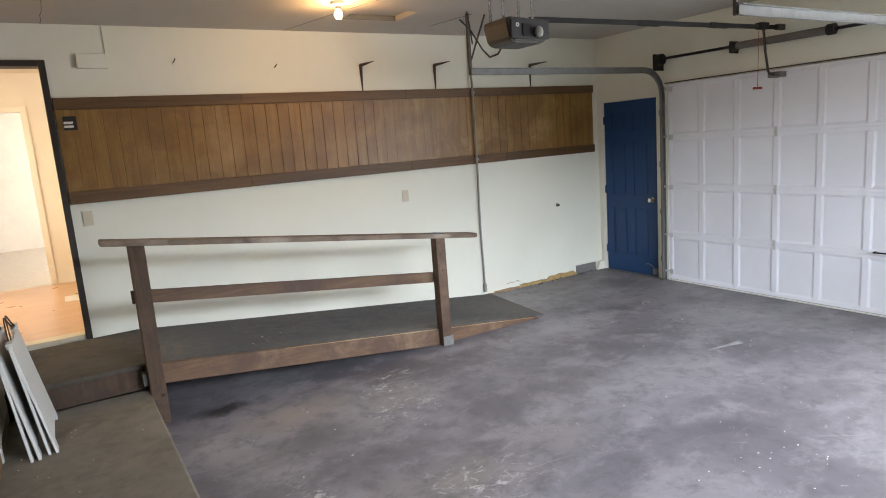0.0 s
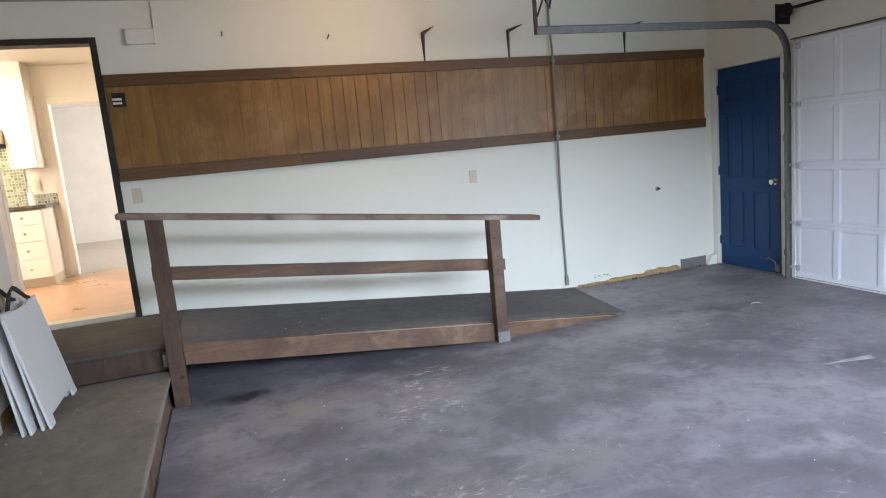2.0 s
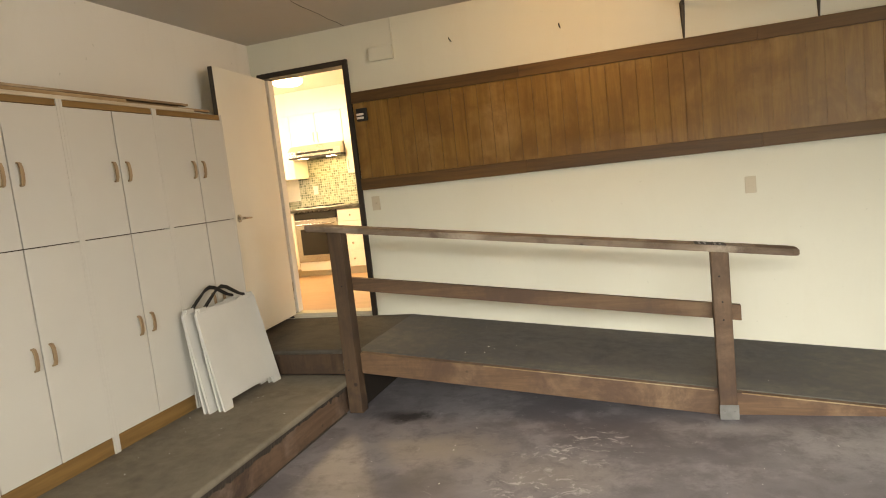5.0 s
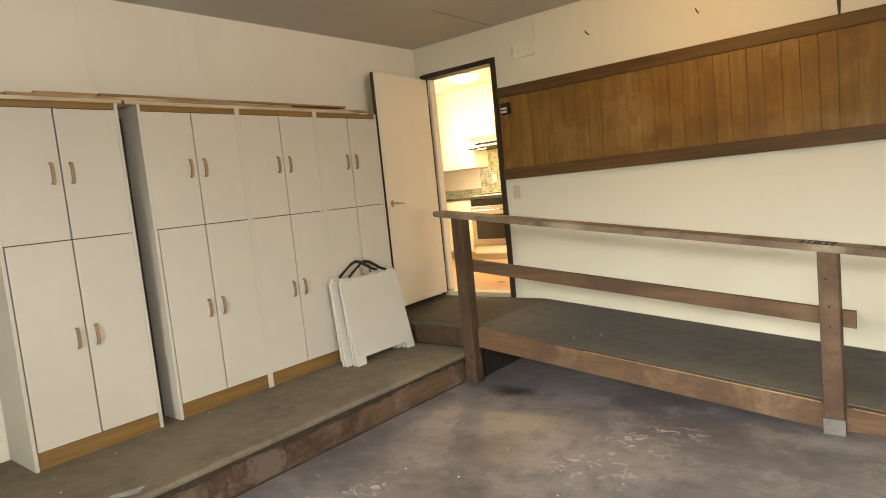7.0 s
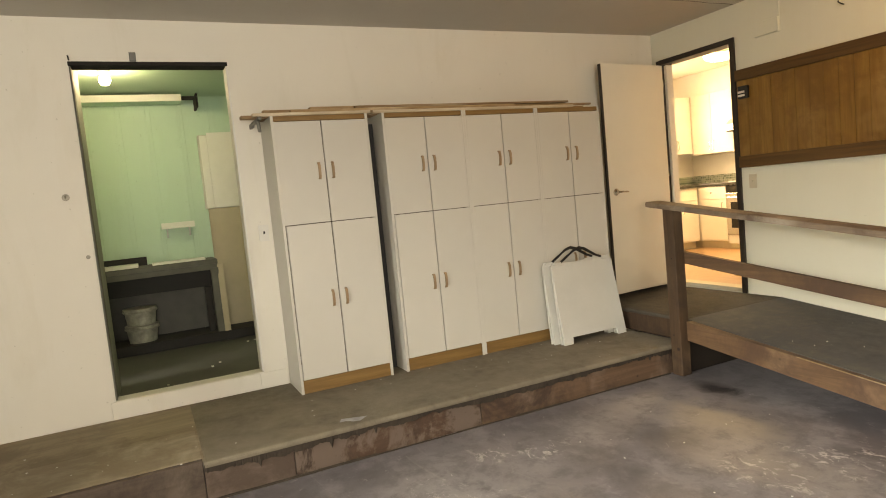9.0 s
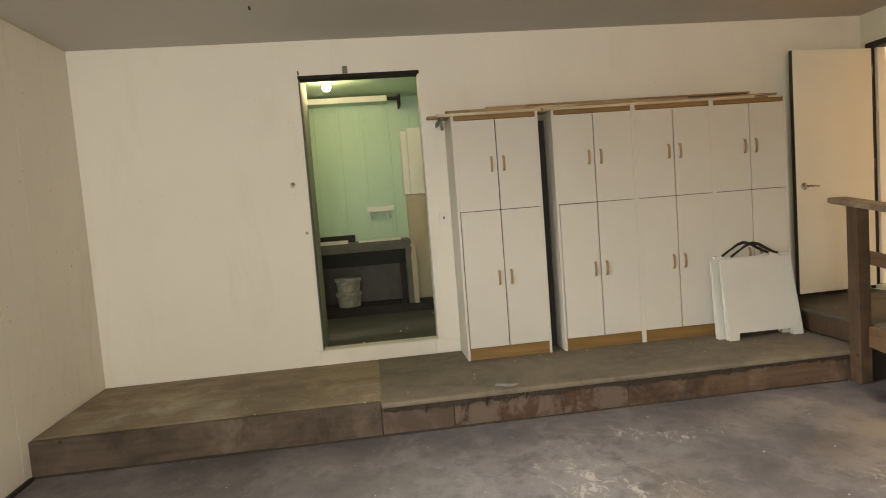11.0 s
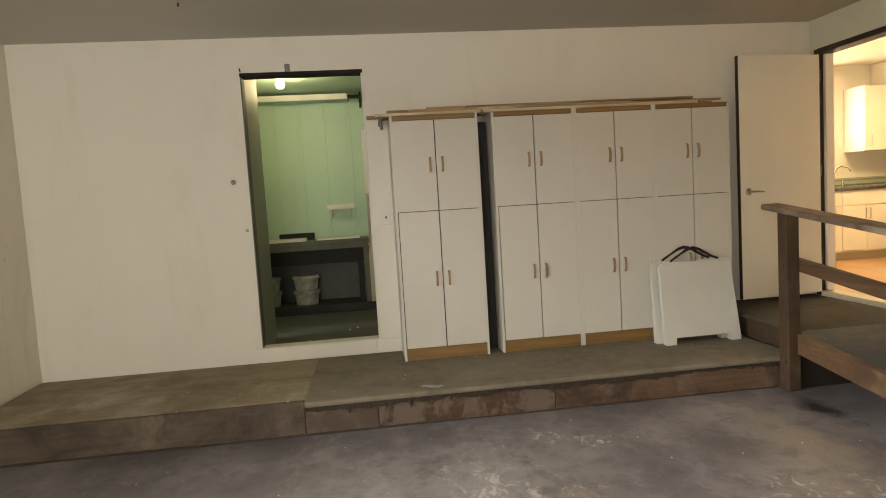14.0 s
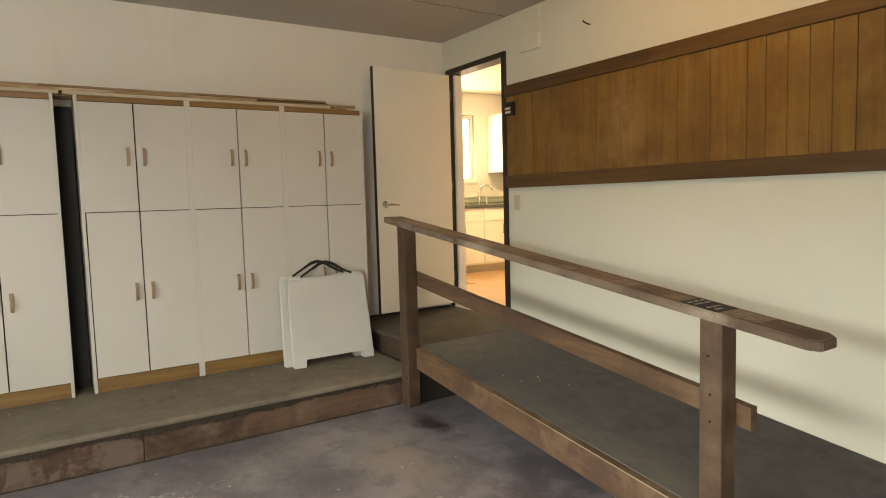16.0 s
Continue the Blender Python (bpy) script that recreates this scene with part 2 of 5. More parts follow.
def mosaic():
    m, nt, b = material("green_mosaic", 0.18)
    co = nt.nodes.new("ShaderNodeTexCoord")
    mp = nt.nodes.new("ShaderNodeMapping")
    mp.inputs["Rotation"].default_value = (radians(90), 0, 0)
    nt.links.new(co.outputs["Object"], mp.inputs["Vector"])
    br = nt.nodes.new("ShaderNodeTexBrick")
    br.offset = 0.0
    br.inputs["Scale"].default_value, br.inputs["Brick Width"].default_value, br.inputs["Row Height"].default_value = 8, 0.25, 0.25
    br.inputs["Color1"].default_value, br.inputs["Color2"].default_value = (0.11, 0.16, 0.11, 1), (0.40, 0.46, 0.36, 1)
    br.inputs["Mortar"].default_value, br.inputs["Mortar Size"].default_value = (0.5, 0.5, 0.45, 1), 0.025
    nt.links.new(mp.outputs[0], br.inputs["Vector"])
    nt.links.new(br.outputs["Color"], b.inputs["Base Color"])
    bump(nt, b, br.outputs["Fac"], -0.3, 0.002)
    return m


def glow(name, c, strength):
    m, nt, b = material(name, 0.4)
    b.inputs["Base Color"].default_value = rgb((0.9, 0.9, 0.88))
    b.inputs["Emission Color"].default_value, b.inputs["Emission Strength"].default_value = rgb(c), strength
    return m


def glass(name):
    m, nt, b = material(name, 0.02)
    b.inputs["Transmission Weight"].default_value, b.inputs["IOR"].default_value = 1.0, 1.45
    return m


CREAM = wall_paint("cream_wall_paint", (0.75, 0.755, 0.65), 0.12)
WHITEWALL = wall_paint("off_white_wall_paint", (0.78, 0.755, 0.69), 0.3)
SCUFFED = wall_paint("scuffed_board_paint", (0.80, 0.755, 0.665), 0.5)
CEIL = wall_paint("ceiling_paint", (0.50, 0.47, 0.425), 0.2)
FLOOR = concrete()
TAN = carpet("tan_carpet", (0.145, 0.120, 0.088), (0.24, 0.204, 0.156), (0.31, 0.266, 0.202), 0.65)
DARKCARPET = carpet("dark_ramp_carpet", (0.058, 0.058, 0.062), (0.108, 0.109, 0.117), (0.175, 0.16, 0.14), 0.3, ((-1.25, -0.1, 0.75, 0.8), (2.2, 0.0, 0.75, 0.7), (0.9, -0.42, 1.6, 0.2)))
LANDCARPET = carpet("landing_carpet", (0.045, 0.038, 0.031), (0.095, 0.082, 0.067), (0.16, 0.13, 0.095), 0.5)
PLYDECK = wood("stained_plywood", (0.23, 0.176, 0.114), (0.385, 0.305, 0.208), 1, 0.7, 4, (0.47, 0.40, 0.31), 0.05, (0.175, 0.125, 0.08))
PALEPLY = wood("worn_plywood", (0.25, 0.198, 0.135), (0.39, 0.32, 0.235), 1, 0.7, 4, (0.50, 0.44, 0.35), 0.05, (0.22, 0.165, 0.11))
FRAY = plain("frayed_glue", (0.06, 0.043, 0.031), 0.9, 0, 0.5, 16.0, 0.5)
PLANK = wood("panel_boards", (0.205, 0.100, 0.021), (0.365, 0.197, 0.052), 2, 0.38, 7, (0.43, 0.26, 0.105), 0.06, (0.185, 0.087, 0.020))
TRIMWOOD = wood("dark_trim_boards", (0.078, 0.037, 0.011), (0.175, 0.086, 0.026), 0, 0.5, 7, None, 0.15)
RAILWOOD = wood("ramp_timber_along", (0.094, 0.048, 0.025), (0.21, 0.113, 0.060), 0, 0.68, 8, (0.295, 0.19, 0.115), 0.12, (0.075, 0.038, 0.024), True)
POSTWOOD = wood("ramp_timber_upright", (0.078, 0.040, 0.022), (0.17, 0.092, 0.050), 2, 0.7, 8, (0.23, 0.155, 0.105), 0.1, (0.058, 0.031, 0.020), True)
WORNRAIL = wood("weathered_handrail", (0.15, 0.103, 0.072), (0.31, 0.225, 0.165), 0, 0.75, 8, (0.56, 0.48, 0.39), 0.05, (0.085, 0.05, 0.032), True)
# Darker tone of the post timber, for the first post and landing fascia
DARKPOST = wood("darker_ramp_timber", (0.048, 0.025, 0.013), (0.11, 0.059, 0.031), 2, 0.7, 8, (0.155, 0.098, 0.058), 0.05, (0.035, 0.019, 0.013), True)
GREYRISER = wood("dusty_step_timber", (0.080, 0.055, 0.041), (0.144, 0.105, 0.082), 1, 0.85, 6, (0.205, 0.160, 0.129), 0.05, (0.047, 0.030, 0.023), True)
PALERISER = wood("scraped_step_timber", (0.099, 0.067, 0.052), (0.167, 0.120, 0.097), 1, 0.85, 6, (0.220, 0.171, 0.144), 0.05, (0.065, 0.040, 0.029), True)
PEELRISER = wood("peeling_step_timber", (0.057, 0.028, 0.017), (0.114, 0.061, 0.038), 1, 0.85, 6, None, 0.05, (0.034, 0.018, 0.012), True, (0.141, 0.100, 0.080))
RISER = wood("step_timber", (0.085, 0.044, 0.025), (0.182, 0.105, 0.065), 1, 0.85, 6, (0.289, 0.220, 0.179), 0.2, (0.044, 0.024, 0.017), True)
OAK = wood("oak_kick", (0.19, 0.097, 0.031), (0.325, 0.18, 0.066), 1, 0.5, 8, None, 0.06)
HANDLEWOOD = wood("handle_wood", (0.30, 0.19, 0.11), (0.46, 0.32, 0.20), 2, 0.45, 12, None, 0.08)
LUMBER = wood("loose_lumber", (0.24, 0.13, 0.06), (0.50, 0.34, 0.19), 1, 0.65, 8, (0.62, 0.5, 0.36), 0.2)
PALEWOOD = wood("pale_batten", (0.46, 0.36, 0.25), (0.66, 0.56, 0.43), 1, 0.7, 8, (0.70, 0.62, 0.5), 0.15)
LAMINATE = wood("kitchen_laminate", (0.50, 0.29, 0.165), (0.65, 0.41, 0.255), 0, 0.28, 6, None, 0.05)
WHITE = plain("white_melamine", (0.585, 0.568, 0.522), 0.42, 0, 0.05, 2.5, 0.03)
WHITEDOOR = plain("white_door_paint", (0.80, 0.77, 0.68), 0.42, 0, 0.07, 1.6, 0.06)
GARAGEWHITE = plain("white_steel_door", (0.79, 0.815, 0.87), 0.4, 0, 0.06, 2.0, 0.05)
KITCHENWHITE = plain("kitchen_white", (0.84, 0.81, 0.74), 0.4, 0, 0.04)
KITCHENCEIL = wall_paint("kitchen_ceiling_paint", (0.74, 0.70, 0.60), 0.1)
SIGNWHITE = plain("sign_plastic", (0.60, 0.60, 0.565), 0.5, 0, 0.1, 3.0, 0.05)
PLASTIC = plain("white_plastic", (0.78, 0.77, 0.73), 0.45, 0, 0.1, 4.0, 0.05)
BLUE = plain("blue_door_paint", (0.001, 0.046, 0.150), 0.5, 0, 0.2, 3.0, 0.08)
BLACK = plain("black_plastic", (0.014, 0.013, 0.012), 0.62, 0, 0.2)
BLACKWOOD = plain("dark_frame_paint", (0.030, 0.022, 0.017), 0.5, 0, 0.3, 5.0, 0.15)
STEEL = plain("galvanised_steel", (0.225, 0.225, 0.212), 0.55, 0.4, 0.4, 14.0, 0.1)
FITTING = plain("tarnished_fitting", (0.40, 0.375, 0.32), 0.5, 0.3, 0.4, 30.0, 0.1)
PALESTEEL = plain("pale_zinc", (0.66, 0.67, 0.68), 0.45, 0.4, 0.2, 12.0, 0.1)
SPRINGSTEEL = plain("dusty_spring_steel", (0.17, 0.155, 0.135), 0.6, 0.2, 0.35, 14.0, 0.3)
OLDSTEEL = plain("dull_brown_steel", (0.075, 0.063, 0.050), 0.55, 0.3, 0.35, 9.0, 0.12)
DARKSTEEL = plain("dark_steel", (0.014, 0.012, 0.010), 0.85, 0.0, 0.3)
CHROME = plain("brushed_nickel", (0.62, 0.60, 0.56), 0.22, 1.0, 0.1)
ALMOND = plain("almond_plate", (0.62, 0.56, 0.43), 0.45, 0, 0.08)
CONDUIT = plain("painted_conduit", (0.27, 0.26, 0.23), 0.5, 0.1, 0.2)
GREENWALL = wall_paint("green_wall_paint", (0.46, 0.66, 0.53), 0.2)
BEIGE = plain("beige_board", (0.50, 0.42, 0.31), 0.6, 0, 0.1)
GREYBENCH = plain("grey_bench_timber", (0.15, 0.15, 0.132), 0.7, 0, 0.35, 7.0, 0.3)
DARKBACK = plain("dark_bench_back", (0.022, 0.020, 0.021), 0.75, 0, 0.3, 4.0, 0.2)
BUCKET = plain("grimy_bucket_plastic", (0.50, 0.49, 0.44), 0.5, 0, 0.6, 16.0, 0.15)
FOAM = plain("bare_plywood_edge", (0.52, 0.345, 0.145), 0.85, 0, 0.5, 30.0, 0.6)
MORTAR = plain("grey_patch", (0.20, 0.19, 0.18), 0.85, 0, 0.3, 10.0, 0.4)
STOREGREY = wall_paint("grey_green_paint", (0.27, 0.30, 0.25), 0.4)
STOREFLOOR = plain("dark_store_concrete", (0.11, 0.108, 0.10), 0.6, 0, 0.4, 5.0, 0.3)
MOSAIC = mosaic()
COUNTER = plain("dark_counter", (0.07, 0.065, 0.055), 0.25, 0, 0.3, 20.0, 0.05)
FARCARPET = carpet("pale_carpet", (0.50, 0.46, 0.40), (0.62, 0.58, 0.52), (0.55, 0.5, 0.44), 0.3)
# Pale colours of the sunlight wedges; the duller one also serves paper and print
SUNSLIVER = plain("pale_sun_sliver", (0.60, 0.62, 0.64), 0.7, 0, 0.3, 6.0, 0.05)
DULLPAPERSUN = plain("dull_paper_and_sun", (0.42, 0.42, 0.43), 0.7, 0, 0.5, 14.0, 0.05)
PARTICLE = plain("shade_dark_particle_board", (0.085, 0.06, 0.04), 0.85, 0, 0.3, 20.0, 0.2)
CRACKSHADE = plain("crack_and_recess_shade", (0.20, 0.19, 0.165), 0.9)
RESIDUE = plain("paper_residue", (0.36, 0.285, 0.225), 0.85, 0, 0.6, 30.0, 0.2)
OPENERCASE = plain("opener_case_paint", (0.060, 0.053, 0.042), 0.5, 0.1, 0.3, 7.0, 0.1)
ASPHALT = plain("old_asphalt", (0.055, 0.054, 0.052), 0.9, 0, 0.4, 3.0, 0.4)
RED = plain("red_plastic", (0.32, 0.035, 0.02), 0.45)
WARMGLOW = glow("warm_bulb_glass", (1, 0.78, 0.45), 30)
DOMEGLOW = glow("dome_diffuser", (1, 0.88, 0.66), 16)
GREENGLOW = glow("bulb_glass", (0.98, 1, 0.80), 90)
DAYGLOW = glow("daylight_beyond", (1, 0.98, 0.93), 4)
GLASS = glass("clear_glass")
DARKGLASS = plain("oven_glass", (0.015, 0.014, 0.013), 0.08)

# ---- mesh helpers ----
BASE = {}


def box(bm, x0, x1, y0, y1, z0, z1, bevel=0.0, m=None):
    v = [bm.verts.new((x, y, z)) for x in (x0, x1) for y in (y0, y1) for z in (z0, z1)]
    fs = [bm.faces.new([v[i] for i in q]) for q in ((0, 1, 3, 2), (4, 6, 7, 5), (0, 4, 5, 1), (2, 3, 7, 6), (0, 2, 6, 4), (1, 5, 7, 3))]
    if bevel:
        es = list({e for f in fs for e in f.edges})
        out = bmesh.ops.bevel(bm, geom=es, offset=bevel, segments=2, affect="EDGES", profile=0.5)
        v = list({w for f in out["faces"] for w in f.verts} | {w for w in v if w.is_valid})
    if m is not None:
        bmesh.ops.transform(bm, matrix=m, verts=[w for w in v if w.is_valid])
    return bm


def boxed(*a, **k):
    return box(bmesh.new(), *a, **k)


def tube(bm, pts, r, n=8, flat=None, cap=True):
    """A round bar through the points, or a flat one of flat = (width, height) with the width level."""
    pts = [Vector(p) for p in pts]
    rings, side = [], None
    for i, p in enumerate(pts):
        d = (pts[min(i + 1, len(pts) - 1)] - pts[max(i - 1, 0)]).normalized()
        if side is None:
            side = d.cross(Vector((0, 0, 1)))
            side = side.normalized() if side.length > 1e-3 else Vector((0, 1, 0))
        side = (side - d * side.dot(d)).normalized()
        up = side.cross(d)
        if flat:
            offs = [(a * flat[0] / 2, c * flat[1] / 2) for a, c in ((1, 1), (-1, 1), (-1, -1), (1, -1))]
        else:
            rr = r[i] if isinstance(r, (list, tuple)) else r
            offs = [(rr * math.cos(2 * math.pi * k / n), rr * math.sin(2 * math.pi * k / n)) for k in range(n)]
        rings.append([bm.verts.new(p + side * a + up * c) for a, c in offs])
    for a, c in zip(rings, rings[1:]):
        for k in range(len(a)):
            bm.faces.new((a[k], a[(k + 1) % len(a)], c[(k + 1) % len(a)], c[k]))
    if cap:
        bm.faces.new(rings[0][::-1])
        bm.faces.new(rings[-1])
    return bm


def lathe(bm, profile, centre, n=24, m=None):
    """A turned shape about the upright axis: profile of (radius, height)."""
    rings = []
    for r, z in profile:
        rings.append([bm.verts.new((r * math.cos(2 * math.pi * k / n), r * math.sin(2 * math.pi * k / n), z)) for k in range(n)] if r > 1e-5 else [bm.verts.new((0, 0, z))])
    for a, c in zip(rings, rings[1:]):
        for k in range(n):
            q = [a[k % len(a)], a[(k + 1) % len(a)], c[(k + 1) % len(c)], c[k % len(c)]]
            q = list(dict.fromkeys(q))
            if len(q) > 2:
                bm.faces.new(q)
    mm = Matrix.Translation(centre) @ (m or Matrix())
    bmesh.ops.transform(bm, matrix=mm, verts=[v for ring in rings for v in ring])
    return bm


def prism(bm, outline, y0, y1):
    """An outline in x and z, drawn out from y0 to y1."""
    a = [bm.verts.new((x, y0, z)) for x, z in outline]
    c = [bm.verts.new((x, y1, z)) for x, z in outline]
    bm.faces.new(a)
    bm.faces.new(c[::-1])
    for i in range(len(a)):
        j = (i + 1) % len(a)
        bm.faces.new((a[j], a[i], c[i], c[j]))
    return bm


def slab(axis, f0, f1, a, z, holes):
    """A wall f0..f1 thick across axis, a[0]..a[1] long and z[0]..z[1] high, with holes (a0, a1, z0, z1) right through."""
    bm = bmesh.new()
    al = sorted({*a, *(h[0] for h in holes), *(h[1] for h in holes)})
    zl = sorted({*z, *(h[2] for h in holes), *(h[3] for h in holes)})

    def there(i, j):
        if not (0 <= i < len(al) - 1 and 0 <= j < len(zl) - 1):
            return False
        ca, cz = (al[i] + al[i + 1]) / 2, (zl[j] + zl[j + 1]) / 2
        return not any(h[0] < ca < h[1] and h[2] < cz < h[3] for h in holes)

    def vert(f, p, q):
        return bm.verts.new((f, p, q) if axis == "x" else (p, f, q))

    for i in range(len(al) - 1):
        for j in range(len(zl) - 1):
            if not there(i, j):
                continue
            p0, p1, q0, q1 = al[i], al[i + 1], zl[j], zl[j + 1]
            for f in (f0, f1):
                bm.faces.new([vert(f, *c) for c in ((p0, q0), (p1, q0), (p1, q1), (p0, q1))])
            for there_too, e0, e1 in ((there(i - 1, j), (p0, q0), (p0, q1)), (there(i + 1, j), (p1, q0), (p1, q1)), (there(i, j - 1), (p0, q0), (p1, q0)), (there(i, j + 1), (p0, q1), (p1, q1))):
                if not there_too:
                    bm.faces.new([vert(f0, *e0), vert(f0, *e1), vert(f1, *e1), vert(f1, *e0)])
    bmesh.ops.remove_doubles(bm, verts=bm.verts, dist=1e-5)
    return bm


def finish(name, bm, mat, smooth=False):
    bmesh.ops.recalc_face_normals(bm, faces=bm.faces)
    me = bpy.data.meshes.new(name)
    bm.to_mesh(me)
    bm.free()
    me.materials.append(mat)
    if smooth:
        for p in me.polygons:
            p.use_smooth = True
        me.set_sharp_from_angle(angle=radians(40))
    return me


def thing(name, at, label, category, group="", kind=""):
    ob = new(name)
    ob.empty_display_size = 0.1
    ob.location = at
    BASE[ob] = Vector(at)
    return tagged(ob, label, category, group, kind)


def part(name, bm, mat, parent, label="", smooth=False, kind=""):
    """One mesh under a thing or a part, drawn in the world's metres."""
    base = BASE[parent]
    bmesh.ops.translate(bm, verts=bm.verts, vec=-base)
    ob = new(name, finish(name, bm, mat, smooth))
    ob.parent = parent
    BASE[ob] = base
    return tagged(ob, label, kind=kind)


def single(name, bm, mat, label, category, group="", kind="", smooth=False):
    """A thing of one mesh, with its origin at the middle of its foot."""
    lo = [min(v.co[i] for v in bm.verts) for i in range(3)]
    hi = [max(v.co[i] for v in bm.verts) for i in range(3)]
    at = Vector(((lo[0] + hi[0]) / 2, (lo[1] + hi[1]) / 2, lo[2]))
    bmesh.ops.translate(bm, verts=bm.verts, vec=-at)
    ob = new(name, finish(name, bm, mat, smooth))
    ob.location = at
    BASE[ob] = at
    return tagged(ob, label, category, group, kind)


def structure(name, bm, mat, label, category):
    ob = new(name, finish(name, bm, mat))
    BASE[ob] = Vector()
    return tagged(ob, label, category, kind="structure")


# ---- the setting ----
X1, Y0, Y1, TOP = 6.55, -0.79, 5.70, 2.78
DECK, LAND, KFLOOR, KTOP = 0.22, 0.405, 0.43, 2.80
structure("floor", boxed(-0.12, X1 + 0.12, Y0 - 0.12, Y1 + 0.12, -0.15, 0), FLOOR, "stained grey concrete garage floor with pale scuffs", "floor")
structure("wall_north", slab("y", Y1, Y1 + 0.12, (-0.12, X1 + 0.12), (0, TOP), [(0.10, 0.875, LAND, 2.48)]), CREAM, "cream painted garage wall behind the ramp", "wall")
structure("wall_west", slab("x", -0.12, 0, (Y0, Y1), (0, TOP), [(0.888, 1.834, 0.34, 2.50)]), WHITEWALL, "off-white painted garage wall behind the cabinets", "wall")
structure("wall_south", slab("y", Y0 - 0.12, Y0, (-0.12, X1 + 0.12), (0, TOP), [(2.3, 5.0, 0.9, 2.46)]), WHITEWALL, "scuffed off-white board wall with vertical seams", "wall")
# First hole in this wall is the added opening for the fill lamp
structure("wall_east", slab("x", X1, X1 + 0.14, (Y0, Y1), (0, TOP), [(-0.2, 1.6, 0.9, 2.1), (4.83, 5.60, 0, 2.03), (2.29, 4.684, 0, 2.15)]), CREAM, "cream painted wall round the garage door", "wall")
HX0, HX1, HY0, HY1 = 3.05, 3.58, 4.76, 5.165
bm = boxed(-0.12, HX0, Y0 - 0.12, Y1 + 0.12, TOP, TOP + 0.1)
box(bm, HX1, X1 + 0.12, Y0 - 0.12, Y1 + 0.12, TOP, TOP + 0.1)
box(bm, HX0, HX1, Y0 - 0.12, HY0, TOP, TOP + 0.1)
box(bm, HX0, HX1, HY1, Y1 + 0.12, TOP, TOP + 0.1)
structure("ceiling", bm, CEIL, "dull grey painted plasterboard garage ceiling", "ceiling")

# ---- step platform and ramp ----
platform = thing("step_platform", (0.56, 1.9, 0), "low carpeted step platform with worn timber riser on the concrete", "platform")
part("deck", boxed(0.004, 1.092, Y0 + 0.004, 1.325, 0.186, DECK + 0.002, 0.006), PLYDECK, platform, "stained bare plywood deck")
part("worn_board", boxed(0.62, 1.091, Y0 + 0.006, 1.308, DECK + 0.0022, DECK + 0.0034, 0.0005), PALEPLY, platform, "paler worn front of the deck")
part("carpet", boxed(0.004, 1.168, 1.312, 4.688, 0.185, DECK + 0.003, 0.014), TAN, platform, "worn tan carpet over the deck")
rnd = random.Random(21)
bm = bmesh.new()
N = 520
ys = [1.313 + 3.24 * k / N for k in range(N + 1)]
drop = []
for y in ys:
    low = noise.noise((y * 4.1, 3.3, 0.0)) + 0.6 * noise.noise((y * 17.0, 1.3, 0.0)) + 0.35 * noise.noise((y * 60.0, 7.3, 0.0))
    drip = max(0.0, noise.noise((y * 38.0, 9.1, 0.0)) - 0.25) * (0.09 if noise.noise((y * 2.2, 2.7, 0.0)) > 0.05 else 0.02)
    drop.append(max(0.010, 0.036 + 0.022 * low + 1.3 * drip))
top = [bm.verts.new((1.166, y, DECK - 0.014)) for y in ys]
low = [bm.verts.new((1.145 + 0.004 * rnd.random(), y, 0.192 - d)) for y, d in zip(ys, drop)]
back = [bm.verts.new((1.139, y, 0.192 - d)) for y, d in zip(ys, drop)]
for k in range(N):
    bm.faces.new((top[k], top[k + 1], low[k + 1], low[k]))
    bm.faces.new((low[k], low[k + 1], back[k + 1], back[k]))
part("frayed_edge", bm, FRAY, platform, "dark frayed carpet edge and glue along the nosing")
for a, c, mat in ((Y0 + 0.004, 1.31, GREYRISER), (1.313, 1.775, PALERISER), (1.778, 2.95, PEELRISER), (2.953, 4.60, RISER)):
    part("riser_board", boxed(1.095 + 0.006 * math.sin(a * 7), 1.132 + 0.006 * math.sin(a * 7), a, c, 0.002, 0.186 if a > 0 else DECK + 0.001, 0.004), mat, platform)

# Dark strips draw contact shade and dirt where the riser meets the floor
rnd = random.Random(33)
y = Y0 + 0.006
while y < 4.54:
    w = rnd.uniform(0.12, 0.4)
    part("grime_strip", boxed(1.1395, 1.144 + rnd.uniform(0, 0.008), y, min(y + w, 4.54), 0.0005, 0.006 + rnd.uniform(0, 0.008), 0.001), FRAY, platform, "dark line of dirt and contact shade along the floor")
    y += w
SLOPE = 0.117


def ramp_z(x):
    return 0.405 - SLOPE * (x - 1.22)


ramp = thing("wheelchair_ramp", (2.4, 5.1, 0), "timber wheelchair ramp with dark carpet and brown handrail beside the wall", "ramp")
part("landing_deck", boxed(0.004, 1.235, 4.665, 5.695, 0.372, LAND, 0.012), LANDCARPET, ramp, "worn brown carpet on the landing")
part("landing_fascia", boxed(0.006, 1.15, 4.69, 4.725, DECK + 0.003, 0.373, 0.004), DARKPOST, ramp)
bm = prism(bmesh.new(), [(1.225, LAND - 0.002), (4.66, 0.012), (4.72, 0.004), (4.55, 0.003), (1.225, LAND - 0.032)], 4.656, 5.694)
for v in bm.verts:
    if v.co.x > 4.5:
        v.co.x += (v.co.y - 5.1) * 0.13
part("ramp_deck", bm, DARKCARPET, ramp, "dark charcoal carpet on the slope")
bm = prism(bmesh.new(), [(1.264, ramp_z(1.264) - 0.004), (4.55, ramp_z(4.55) - 0.004), (4.55, 0.003), (3.42, 0.003), (1.264, ramp_z(1.264) - 0.142)], 4.61, 4.655)
part("side_beam", bm, RAILWOOD, ramp)
